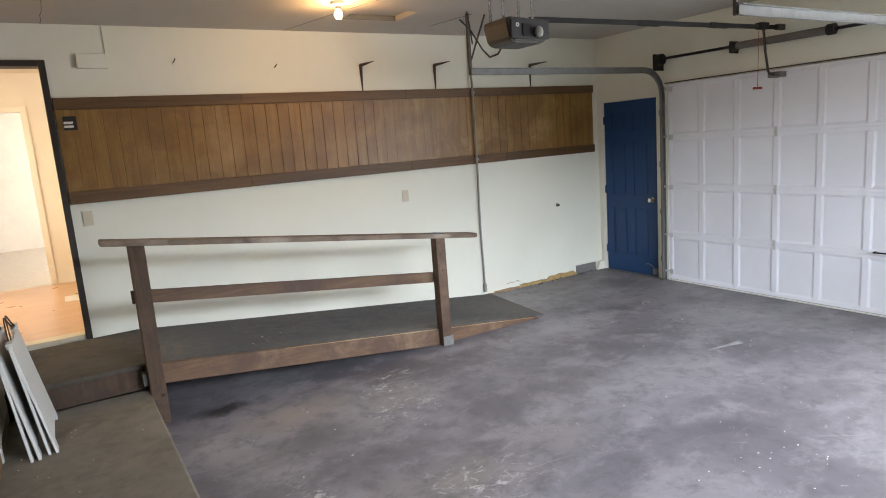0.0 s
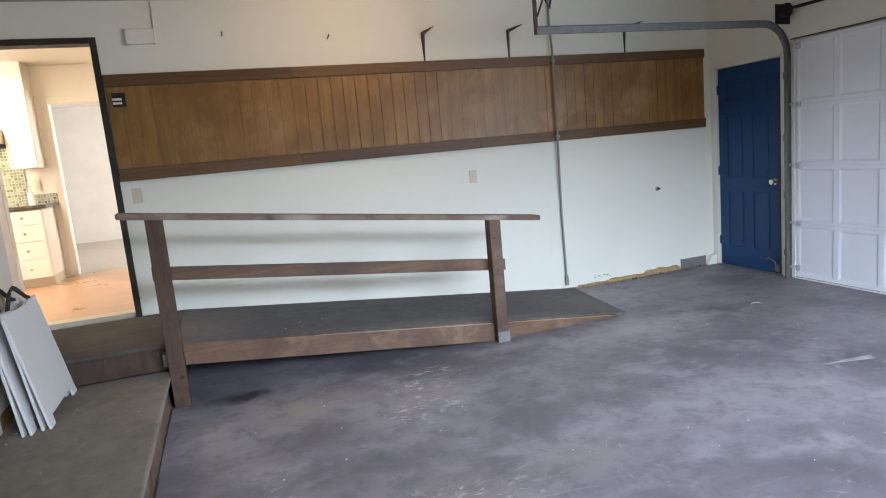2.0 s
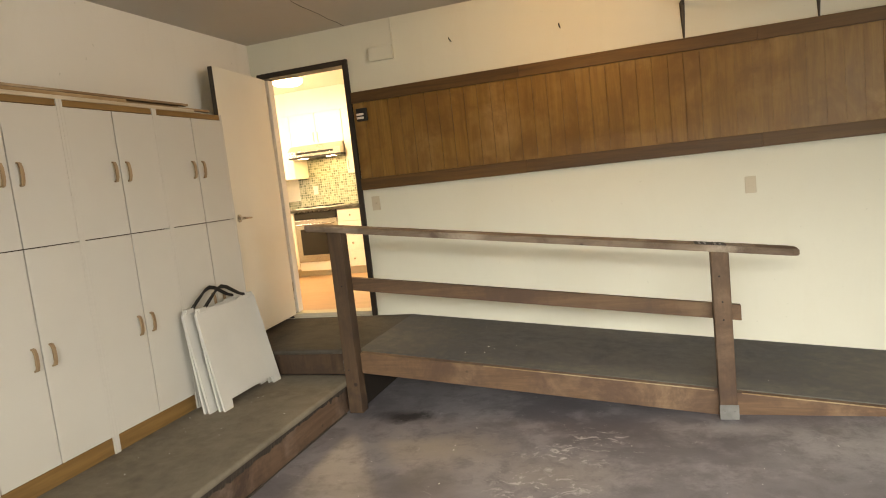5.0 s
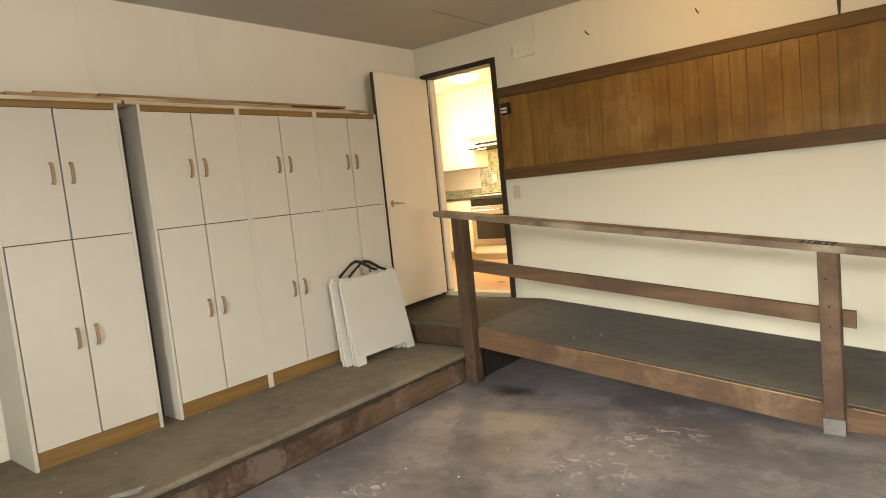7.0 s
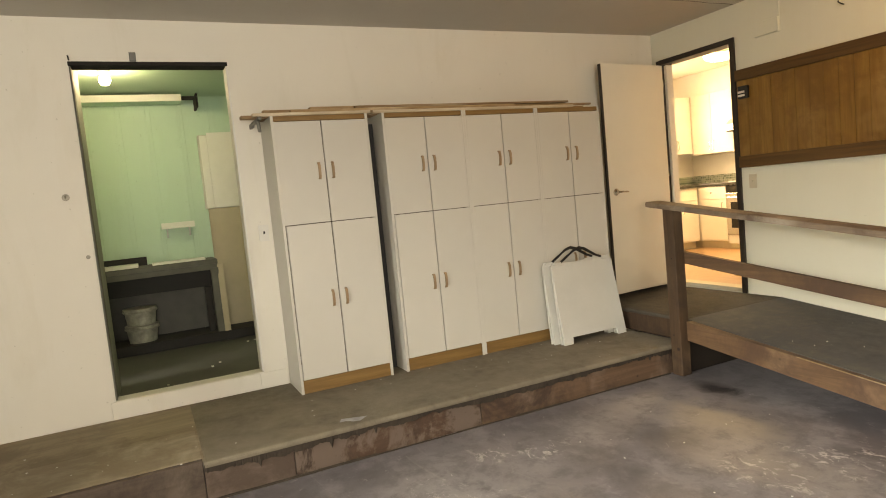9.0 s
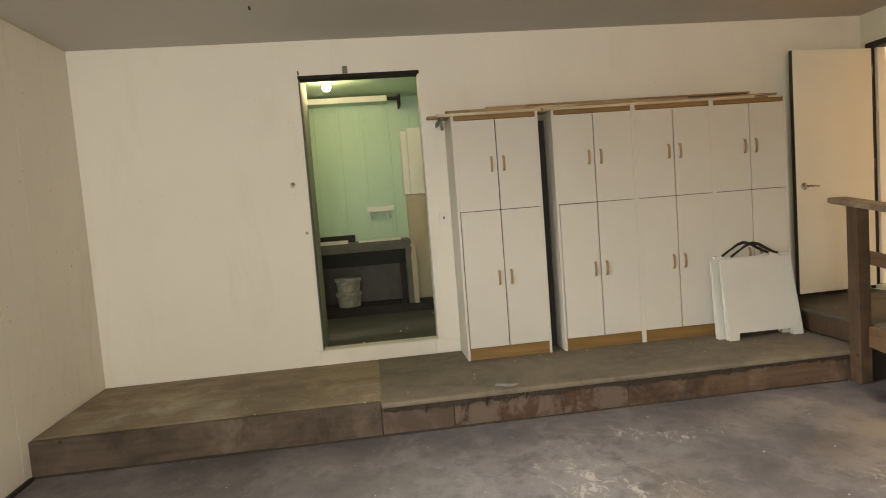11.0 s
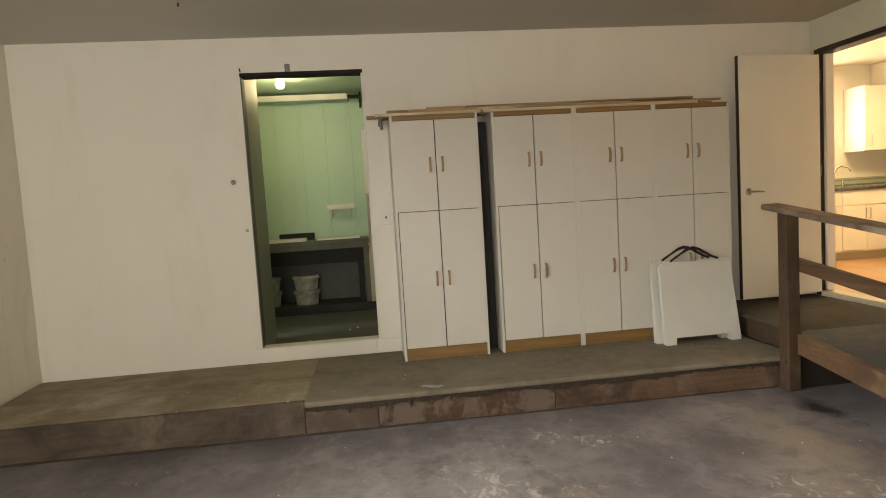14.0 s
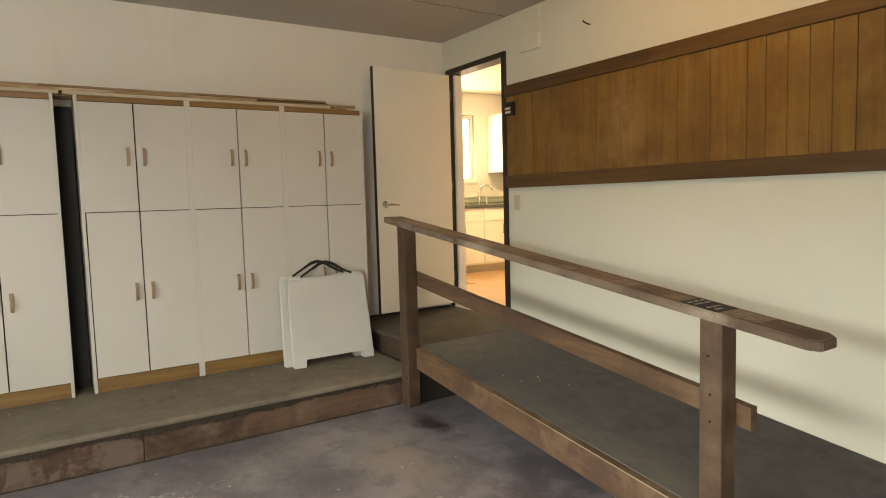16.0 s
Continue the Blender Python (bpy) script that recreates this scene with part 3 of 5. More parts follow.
bm = prism(bmesh.new(), [(1.26, ramp_z(1.26) - 0.03), (4.0, ramp_z(4.0) - 0.03), (4.0, 0.003), (3.44, 0.003), (1.26, ramp_z(1.26) - 0.135)], 5.64, 5.69)
part("side_beam", bm, RAILWOOD, ramp)
for x in (1.9, 2.6):
    part("cross_joist", boxed(x, x + 0.04, 4.66, 5.635, ramp_z(x) - 0.13, ramp_z(x + 0.04) - 0.04), RAILWOOD, ramp)
for x0, x1 in ((2.1, 3.42), (3.56, 4.5)):
    part("worn_edge", tube(bmesh.new(), [(x0, 4.611, ramp_z(x0) - 0.004), (x1, 4.611, ramp_z(x1) - 0.004)], 0.0035, 5), LUMBER, ramp, "pale splintered edge")
part("landing_joist", boxed(1.18, 1.22, 4.66, 5.69, 0.004, 0.384), BLACKWOOD, ramp)


def rail_z(x):
    return 1.274 - 0.1235 * (x - 1.022)


for x0, x1 in ((1.165, 1.262), (3.44, 3.53)):
    top = rail_z(x1) - 0.036
    bm = boxed(x0, x1, 4.545, 4.635, 0.002, top, 0.006)
    for v in bm.verts:
        if v.co.z > top - 0.02:
            v.co.z += (x1 - v.co.x) * 0.1235
    part("post", bm, DARKPOST if x0 < 2 else POSTWOOD, ramp)
bm = bmesh.new()
ends = [(1.012, 4.535), (1.03, 4.52), (3.83, 4.52), (3.865, 4.55), (3.865, 4.64), (3.83, 4.67), (1.03, 4.67), (1.012, 4.655)]
lo = [bm.verts.new((x, y, rail_z(x) - 0.036)) for x, y in ends]
hi = [bm.verts.new((x, y, rail_z(x))) for x, y in ends]
bm.faces.new(hi)
bm.faces.new(lo[::-1])
for k in range(8):
    bm.faces.new((lo[k], lo[(k + 1) % 8], hi[(k + 1) % 8], hi[k]))
bmesh.ops.bevel(bm, geom=list(bm.edges), offset=0.005, segments=2, affect="EDGES")
part("handrail", bm, WORNRAIL, ramp, "worn brown handrail with bare patches on top")
bm = prism(bmesh.new(), [(1.15, 0.912), (3.585, 0.617), (3.585, 0.532), (1.15, 0.827)], 4.637, 4.675)
part("mid_rail", bm, RAILWOOD, ramp)
bm = boxed(3.438, 3.535, 4.536, 4.543, 0.003, 0.085, 0.001)
for x in (3.46, 3.512):
    lathe(bm, [(0.009, 0), (0.009, 0.005), (0, 0.006)], (x, 4.536, 0.045), 6, pose(0, 0, 0, 90))
part("post_anchor", bm, STEEL, ramp, "small galvanised bracket at the foot of the post")
part("post_anchor", boxed(1.135, 1.163, 4.60, 4.688, 0.27, 0.35, 0.002), STEEL, ramp)
for x, z in ((1.2, 0.30), (1.225, 0.86), (3.485, 0.66), (3.485, 0.56), (3.475, 0.80)):
    part("bolt", lathe(bmesh.new(), [(0.005, 0), (0.0045, 0.003), (0, 0.004)], (x, 4.545, z), 8, pose(0, 0, 0, 90)), DARKSTEEL, ramp)


def rail_patch(x0, x1, y0, y1, up):
    bm = bmesh.new()
    lo = [bm.verts.new((x, y, rail_z(x) + 0.0004)) for x, y in ((x0, y0), (x1, y0), (x1, y1), (x0, y1))]
    hi = [bm.verts.new((v.co.x, v.co.y, v.co.z + up)) for v in lo]
    bm.faces.new(hi)
    for k in range(4):
        bm.faces.new((lo[k], lo[(k + 1) % 4], hi[(k + 1) % 4], hi[k]))
    return bm


sticker = part("sticker", rail_patch(3.365, 3.52, 4.532, 4.658, 0.0012), BLACK, ramp, "torn dark sticker with pale writing")
for x, y0, y1 in ((3.385, 4.55, 4.575), (3.385, 4.585, 4.61), (3.385, 4.62, 4.645), (3.412, 4.55, 4.60), (3.412, 4.61, 4.64), (3.462, 4.55, 4.57), (3.462, 4.58, 4.63), (3.488, 4.56, 4.60)):
    part("writing_bar", rail_patch(x, x + 0.011, y0, y1, 0.0024), DULLPAPERSUN, sticker)
for a, c, y0, y1 in ((3.524, 3.595, 4.535, 4.655), (3.60, 3.665, 4.548, 4.66), (3.28, 3.36, 4.55, 4.62), (3.02, 3.12, 4.56, 4.63), (2.70, 2.78, 4.55, 4.60)):
    part("sticker_residue", rail_patch(a, c, y0, y1, 0.0009), RESIDUE, ramp, "pale brown paper residue")

# ---- board panelling along the wall ----
panelling = thing("wood_panelling", (3.7, Y1, 1.455), "brown stained vertical board panelling with darker trim on the wall", "panelling", kind="structure")
for x0, x1, k in ((0.922, 2.30, 0.3), (2.3005, 3.90, 0.6), (3.9005, 5.10, 0.8), (5.1005, 6.46, 1.1)):
    part("top_trim", boxed(x0, x1, 5.668, 5.698, 2.163 - 0.001 * k, 2.25 - 0.002 * k, 0.003), TRIMWOOD, panelling)
    part("bottom_trim", boxed(x0, x1, 5.668, 5.698, 1.457 + 0.005 * k, 1.552 + 0.002 * k, 0.003), TRIMWOOD, panelling)

# ---- wall fittings ----
def plate(x, z, label, w=0.07, h=0.115):
    ob = thing("light_switch" if z > 1.3 else "wall_outlet", (x, Y1, z - h / 2), label, "switch" if z > 1.3 else "outlet")
    part("cover_plate", boxed(x - w / 2, x + w / 2, Y1 - 0.008, Y1 - 0.001, z - h / 2, z + h / 2, 0.003), ALMOND, ob)
    if z > 1.3:
        part("toggle", boxed(x - 0.006, x + 0.006, Y1 - 0.02, Y1 - 0.008, z - 0.01, z + 0.012, 0.002), ALMOND, ob)
    else:
        for dz in (-0.026, 0.026):
            part("socket", boxed(x - 0.017, x + 0.017, Y1 - 0.011, Y1 - 0.008, z + dz - 0.017, z + dz + 0.017, 0.002), ALMOND, ob)
    return ob


plate(1.022, 1.342, "almond switch plate on the wall beside the door")
plate(3.815, 1.212, "almond outlet plate on the cream wall")
ob = thing("door_chime_box", (1.01, Y1, 2.01), "small black box with white stripes on the panelling", "box")
part("case", boxed(0.965, 1.055, 5.642, 5.667, 2.012, 2.112, 0.004), BLACK, ob)
for z in (2.028, 2.056):
    part("stripe", boxed(0.968, 1.03, 5.638, 5.642, z, z + 0.017, 0.001), PLASTIC, ob)
single("access_panel", boxed(1.12, 1.325, Y1 - 0.034, Y1 - 0.001, 2.462, 2.57, 0.003), CREAM, "painted-over access cover on the cream wall", "panel")
bm = tube(bmesh.new(), [(1.322, Y1 - 0.008, 2.47), (1.324, Y1 - 0.008, 2.60), (1.322, Y1 - 0.006, 2.775)], 0.005, 6)
single("painted_cable", bm, CREAM, "thin painted cable running up to the ceiling", "cable")
for x, z in ((1.803, 2.51), (2.626, 2.468)):
    bm = tube(bmesh.new(), [(x, Y1, z), (x, Y1 - 0.03, z + 0.003), (x, Y1 - 0.062, z + 0.012), (x + 0.002, Y1 - 0.066, z + 0.02)], 0.0045, 6)
    single("wall_hook", bm, DARKSTEEL, "small dark metal hook screwed in the wall", "hook", "hooks on the cream wall", smooth=True)
for x in (3.453, 4.268, 5.517):
    ob = thing("shelf_bracket", (x, Y1, 2.252), "dark pressed steel shelf bracket on the wall", "bracket", "shelf brackets")
    bm = bmesh.new()
    tube(bm, [(x, Y1 - 0.004, 2.252), (x, Y1 - 0.006, 2.40), (x, Y1 - 0.008, 2.488)], [0.006, 0.014, 0.018], 6)
    part("upright", bm, OLDSTEEL, ob)
    bm = bmesh.new()
    tube(bm, [(x, Y1 - 0.008, 2.484), (x, Y1 - 0.14, 2.483), (x, Y1 - 0.29, 2.482)], [0.016, 0.011, 0.003], 6)
    part("arm", bm, OLDSTEEL, ob)
conduit = thing("conduit", (4.70, Y1, 0.06), "grey metal conduit running up the wall", "conduit")
bm = tube(bmesh.new(), [(4.712, 5.682, 0.10), (4.70, 5.682, 0.8), (4.69, 5.655, 1.45), (4.69, 5.655, 2.3), (4.69, 5.682, 2.5), (4.69, 5.682, TOP)], 0.011, 8)
part("pipe", bm, CONDUIT, conduit, smooth=True)
part("foot_fitting", lathe(bmesh.new(), [(0.0, 0), (0.021, 0), (0.021, 0.08), (0.012, 0.10), (0, 0.10)], (4.713, 5.682, 0.05), 12), CONDUIT, conduit, smooth=True)
for z in (1.505, 2.20):
    part("strap", boxed(4.668, 4.712, 5.64, 5.667, z - 0.012, z + 0.012, 0.003), CONDUIT, conduit)
ob = thing("wall_valve", (5.84, Y1, 0.86), "small round metal fitting on the wall", "fitting")
part("disc", lathe(bmesh.new(), [(0, 0), (0.022, 0), (0.02, 0.012), (0, 0.014)], (5.84, Y1, 0.883), 14, pose(0, 0, 0, 90)), CONDUIT, ob, smooth=True)
part("stub", lathe(bmesh.new(), [(0, 0), (0.008, 0), (0.008, 0.03), (0, 0.03)], (5.84, Y1 - 0.012, 0.883), 10, pose(0, 0, 0, 90)), DARKSTEEL, ob, smooth=True)
wb = thing("bare_wall_base", (5.4, Y1, 0), "broken strip of bare yellow board at the wall foot", "wall base")
rnd = random.Random(4)
for x0, x1, mat, up in ((4.50, 4.83, LUMBER, 0.012), (4.832, 5.20, LUMBER, 0.020), (5.202, 5.62, FOAM, 0.030), (5.622, 6.095, FOAM, 0.050)):
    bm = bmesh.new()
    n = int((x1 - x0) / 0.012)
    rows = []
    for i in range(n + 1):
        x = x0 + (x1 - x0) * i / n
        e = min(1.0, 6 * min(i, n - i) / n + 0.5) if x0 > 5.6 else 1.0
        t = 0.012 + 0.014 * noise.noise((x * 16, 1.0, 0.0)) + 0.004 * rnd.random()
        h = up * e + 0.016 * noise.noise((x * 9, 5.0, 0.0)) + 0.005 * rnd.random()
        rows.append([bm.verts.new((x, Y1 - max(t, 0.004) - 0.012, 0.002)), bm.verts.new((x, Y1 - max(t, 0.004) - 0.004, max(h, 0.01) * 0.7)), bm.verts.new((x, Y1 - 0.0015, max(h, 0.01)))])
    for p, q in zip(rows, rows[1:]):
        for j in range(2):
            bm.faces.new((p[j], q[j], q[j + 1], p[j + 1]))
    part("board_strip", bm, mat, wb)
for k in range(26):
    x, y, r = rnd.uniform(4.85, 6.5), Y1 - rnd.uniform(0.02, 0.09), rnd.uniform(0.004, 0.014)
    bm = bmesh.new()
    bmesh.ops.create_icosphere(bm, subdivisions=1, radius=r, matrix=pose(x, y, r * 0.5 + 0.001))
    for v in bm.verts:
        v.co.x += rnd.uniform(-0.35, 0.35) * r
        v.co.y += rnd.uniform(-0.35, 0.35) * r
        v.co.z = max(0.001, 0.001 + (v.co.z - 0.001) * 0.7)
    part("crumb", bm, rnd.choice((FOAM, MORTAR, MORTAR, PARTICLE)), wb)
for k in range(9):
    x, z = 4.95 + rnd.uniform(0, 0.35), 0.058 + rnd.uniform(0, 0.03)
    part("flaked_edge", boxed(x, x + rnd.uniform(0.01, 0.04), Y1 - 0.004, Y1 - 0.001, z, z + rnd.uniform(0.003, 0.008)), FOAM if k % 2 else MORTAR, wb)
ob = thing("wall_patch", (6.3, Y1, 0), "grey mortar patch with a torn white edge at the wall foot", "patch")
part("mortar", boxed(6.10, 6.43, Y1 - 0.012, Y1 - 0.001, 0.002, 0.105, 0.004), MORTAR, ob)
part("torn_edge", boxed(6.09, 6.44, Y1 - 0.022, Y1 - 0.001, 0.106, 0.118, 0.003), CREAM, ob)
part("torn_corner", prism(bmesh.new(), [(6.43, 0.003), (6.548, 0.003), (6.548, 0.105), (6.47, 0.10)], Y1 - 0.05, Y1 - 0.001), CREAM, ob)

# ---- door to the kitchen ----
frame_k = thing("door_frame", (0.49, Y1, LAND), "dark brown painted frame of the kitchen doorway", "door frame", kind="structure")
part("right_jamb", boxed(0.872, 0.917, 5.68, 5.822, LAND, 2.522, 0.003), BLACKWOOD, frame_k)
part("left_jamb", boxed(0.058, 0.102, 5.69, 5.822, LAND, 2.522, 0.003), BLACKWOOD, frame_k)
part("head", boxed(0.103, 0.871, 5.68, 5.822, 2.478, 2.522, 0.003), BLACKWOOD, frame_k)
part("stop", boxed(0.103, 0.135, 5.74, 5.815, KFLOOR + 0.02, 2.476, 0.003), KITCHENWHITE, frame_k)
part("threshold", boxed(0.103, 0.871, 5.70, 5.83, LAND + 0.002, KFLOOR + 0.014, 0.004), ALMOND, frame_k)

door = thing("door_1", (0.112, 5.668, 0.446), "white flush door standing open against the cabinets", "door")
BASE[door] = Vector()
part("leaf", boxed(0, 0.79, 0.0, 0.036, 0, 2.022, 0.002), WHITEDOOR, door)
part("edge_strip", boxed(0.7905, 0.794, 0.001, 0.035, 0.002, 2.02), OLDSTEEL, door, "dark painted door edge")
bm = lathe(bmesh.new(), [(0, 0), (0.031, 0), (0.03, 0.008), (0.012, 0.012), (0.012, 0.04), (0, 0.04)], (0.715, 0.036, 0.905), 18, pose(0, 0, 0, -90))
lever = part("lever_rose", bm, CHROME, door, "brushed nickel lever handle", smooth=True)
bm = tube(bmesh.new(), [(0.715, 0.07, 0.905), (0.70, 0.076, 0.905), (0.65, 0.078, 0.903), (0.60, 0.076, 0.90)], [0.011, 0.01, 0.008, 0.007], 8)
part("lever", bm, CHROME, lever, smooth=True)
for z in (0.2, 1.0, 1.8):
    part("hinge", tube(bmesh.new(), [(-0.006, 0.03, z), (-0.006, 0.03, z + 0.09)], 0.007, 8), CHROME, door, smooth=True)
door.matrix_basis = pose(0.112, 5.668, 0.446, 0, 0, -84.2)

# ---- blue side door ----
bd = thing("door_2", (X1, 5.215, 0.004), "closed six-panel door painted deep blue", "door")
YA, YB = 4.835, 5.595
part("leaf", boxed(X1 + 0.012, X1 + 0.05, YA, YB, 0.012, 2.025, 0.002), BLUE, bd)
frames = [(YA, YB, 0.012, 0.22), (YA, YB, 0.80, 0.93), (YA, YB, 1.56, 1.68), (YA, YB, 1.91, 2.025)]
bm = bmesh.new()
for a, c, z0, z1 in frames:
    box(bm, X1 + 0.004, X1 + 0.0115, a, c, z0, z1, 0.002)
for a, c in ((YA, YA + 0.115), (5.16, 5.27), (YB - 0.115, YB)):
    for (_, _, _, z0), (_, _, z1, _) in zip(frames, frames[1:]):
        box(bm, X1 + 0.004, X1 + 0.0115, a, c, z0, z1, 0.002)
part("stiles_and_rails", bm, BLUE, bd)
for a, c in ((YA + 0.14, 5.135), (5.295, YB - 0.14)):
    for (_, _, _, z0), (_, _, z1, _) in zip(frames, frames[1:]):
        part("panel", boxed(X1 + 0.0045, X1 + 0.0118, a, c, z0 + 0.025, z1 - 0.025, 0.003), BLUE, bd)
knob = part("door_knob", lathe(bmesh.new(), [(0, 0), (0.032, 0), (0.03, 0.006), (0.012, 0.012), (0.012, 0.03), (0.026, 0.042), (0.026, 0.058), (0, 0.066)], (X1 + 0.004, 4.895, 0.895), 18, pose(0, 0, 0, 0, -90)), CHROME, bd, "polished metal knob", smooth=True)
for z in (0.27, 1.0, 1.82):
    part("hinge", boxed(X1 - 0.006, X1 + 0.012, 5.588, 5.606, z - 0.045, z + 0.045, 0.003), BLUE, bd)
bolt = part("floor_bolt", tube(bmesh.new(), [(X1 - 0.012, 4.87, 0.05), (X1 - 0.03, 4.88, 0.13), (X1 - 0.02, 4.96, 0.155), (X1 - 0.012, 5.0, 0.14)], 0.006, 6), STEEL, bd, "bent steel drop bolt", smooth=True)
part("bolt_plate", boxed(X1 - 0.012, X1 + 0.004, 4.84, 4.90, 0.03, 0.10, 0.003), STEEL, bd)
fr = thing("door_casing", (X1, 5.2, 0), "narrow cream casing round the blue door", "door frame", kind="structure")
part("hinge_side", boxed(X1 - 0.012, X1 - 0.001, 5.61, 5.66, 0.002, 2.08, 0.003), WHITEWALL, fr)
part("head", boxed(X1 - 0.012, X1 - 0.001, 4.82, 5.66, 2.035, 2.06, 0.003), WHITEWALL, fr)
part("sill", boxed(X1 - 0.03, X1 + 0.06, 4.82, 5.62, 0.001, 0.010, 0.002), STEEL, fr)

# ---- sectional garage door ----
def pressed_panel(x0, x1, y0, y1, z0, z1, slope):
    """A steel panel pressed in from its rim at x0 to a flat field at x1, with sloping sides."""
    bm = bmesh.new()
    rings = [[bm.verts.new((x, y, z)) for y, z in ((y0 + d, z0 + d), (y1 - d, z0 + d), (y1 - d, z1 - d), (y0 + d, z1 - d))] for x, d in ((x0, 0.0), (x1, slope), (x1 + 0.003, slope), (x1 + 0.003, 0.0))]
    for p, q in zip(rings, rings[1:] + rings[:1]):
        for k in range(4):
            if p is rings[1]:
                continue
            bm.faces.new((p[k], p[(k + 1) % 4], q[(k + 1) % 4], q[k]))
    bm.faces.new(rings[1])
    bm.faces.new(rings[2][::-1])
    return bm


gd = thing("garage_door", (X1, 3.46, 0), "closed white steel sectional garage door with moulded panels", "garage door")
GA, GB = 2.294, 4.68
cuts = [0.012, 0.515, 1.045, 1.585, 2.145]
for z0, z1 in zip(cuts, cuts[1:]):
    sec = part("section", boxed(X1 + 0.03, X1 + 0.06, GA, GB, z0 + 0.0004, z1 - 0.0004, 0.001), GARAGEWHITE, gd)
    bm = bmesh.new()
    box(bm, X1 + 0.012, X1 + 0.0295, GA, GB, z0 + 0.0004, z0 + 0.032, 0.0014)
    box(bm, X1 + 0.012, X1 + 0.0295, GA, GB, z1 - 0.032, z1 - 0.0004, 0.0014)
    for k in range(7):
        yc = GA + 0.004 + k * (GB - GA - 0.008) / 6
        box(bm, X1 + 0.012, X1 + 0.0295, max(yc - 0.025, GA), min(yc + 0.025, GB), z0 + 0.0325, z1 - 0.0325, 0.0015)
    part("section_frame", bm, GARAGEWHITE, sec)
    for k in range(6):
        ya = GA + 0.004 + k * (GB - GA - 0.008) / 6 + 0.034
        yb = ya + (GB - GA - 0.008) / 6 - 0.068
        part("panel", pressed_panel(X1 + 0.0125, X1 + 0.0195, ya - 0.0085, yb + 0.0085, z0 + 0.0325, z1 - 0.0325, 0.019), GARAGEWHITE, sec)
for z in cuts[1:4]:
    for y in (3.487,):
        bm = boxed(X1 + 0.004, X1 + 0.0118, y - 0.014, y + 0.014, z - 0.045, z + 0.045, 0.003)
        tube(bm, [(X1 + 0.004, y - 0.019, z), (X1 + 0.004, y + 0.019, z)], 0.005, 8)
        part("hinge", bm, PALESTEEL, gd)
for z in (0.10, *cuts[1:4], 2.09):
    bm = boxed(X1 - 0.004, X1 + 0.0118, GB - 0.055, GB - 0.006, z - 0.026, z + 0.026, 0.003)
    tube(bm, [(X1 - 0.012, GB - 0.04, z + 0.008), (X1 - 0.012, GB + 0.02, z + 0.008)], 0.006, 8)
    lathe(bm, [(0, -0.008), (0.022, -0.008), (0.022, 0.008), (0, 0.008)], (X1 - 0.012, GB + 0.022, z + 0.008), 12, pose(0, 0, 0, 90))
    part("roller_hinge", bm, PALESTEEL, gd)
part("pull_handle", tube(bmesh.new(), [(X1 + 0.012, 2.50, 0.545), (X1 - 0.03, 2.50, 0.545), (X1 - 0.03, 2.62, 0.545), (X1 + 0.012, 2.62, 0.545)], 0.007, 8), DARKSTEEL, gd)
part("bottom_seal", boxed(X1 + 0.01, X1 + 0.055, GA, GB, 0.001, 0.0115, 0.002), BLACK, gd)
structure("trim", boxed(X1 - 0.012, X1 - 0.001, GA - 0.06, GB + 0.03, 2.152, 2.163, 0.002), OLDSTEEL, "dark strip above the garage door", "trim")
structure("baseboard", boxed(X1 - 0.014, X1 + 0.006, GA, GB, 0.001, 0.012, 0.002), PLASTIC, "pale worn sill strip under the garage door", "sill")


def track(y, label):
    tr = thing("door_track", (X1 - 0.06, y, 0.0), label, "track", "garage door tracks")
    bend = [(X1 - 0.055 - 0.27 * (1 - math.cos(a)), y, 2.025 + 0.27 * math.sin(a)) for a in (0.01, 0.26, 0.52, 0.79, 1.05, 1.31, 1.56)]
    pts = [(X1 - 0.055, y, 0.003), (X1 - 0.055, y, 1.0)] + bend + [(4.03, y, 2.295)]
    part("channel_web", tube(bmesh.new(), pts, 0, flat=(0.004, 0.050)), STEEL, tr)
    for r in (-0.0275, 0.0275):
        arc = [(X1 - 0.325 + (0.27 + r) * math.cos(a), y - 0.011, 2.025 + (0.27 + r) * math.sin(a)) for a in (0.01, 0.26, 0.52, 0.79, 1.05, 1.31, 1.56)]
        part("channel_flange", tube(bmesh.new(), [(X1 - 0.055 + r, y - 0.011, 0.003), (X1 - 0.055 + r, y - 0.011, 1.0)] + arc + [(4.03, y - 0.011, 2.295 + r)], 0, flat=(0.024, 0.004)), STEEL, tr)
    part("wall_angle", boxed(X1 - 0.03, X1 - 0.001, y + 0.024, y + 0.03, 0.02, 2.16), STEEL, tr)
    for z in (0.25, 0.78, 1.3, 1.85):
        part("jamb_bracket", boxed(X1 - 0.075, X1 - 0.001, y + 0.012, y + 0.022, z - 0.03, z + 0.03, 0.003), STEEL, tr)
    part("hanger", boxed(4.02, 4.048, y + 0.012, y + 0.03, 2.27, TOP, 0.002), OLDSTEEL, tr, "rusty perforated angle hung from the ceiling")
    part("brace", tube(bmesh.new(), [(4.05, y + 0.02, 2.40), (4.22, y + 0.02, TOP - 0.002)], 0.008, 6), OLDSTEEL, tr)
    return tr


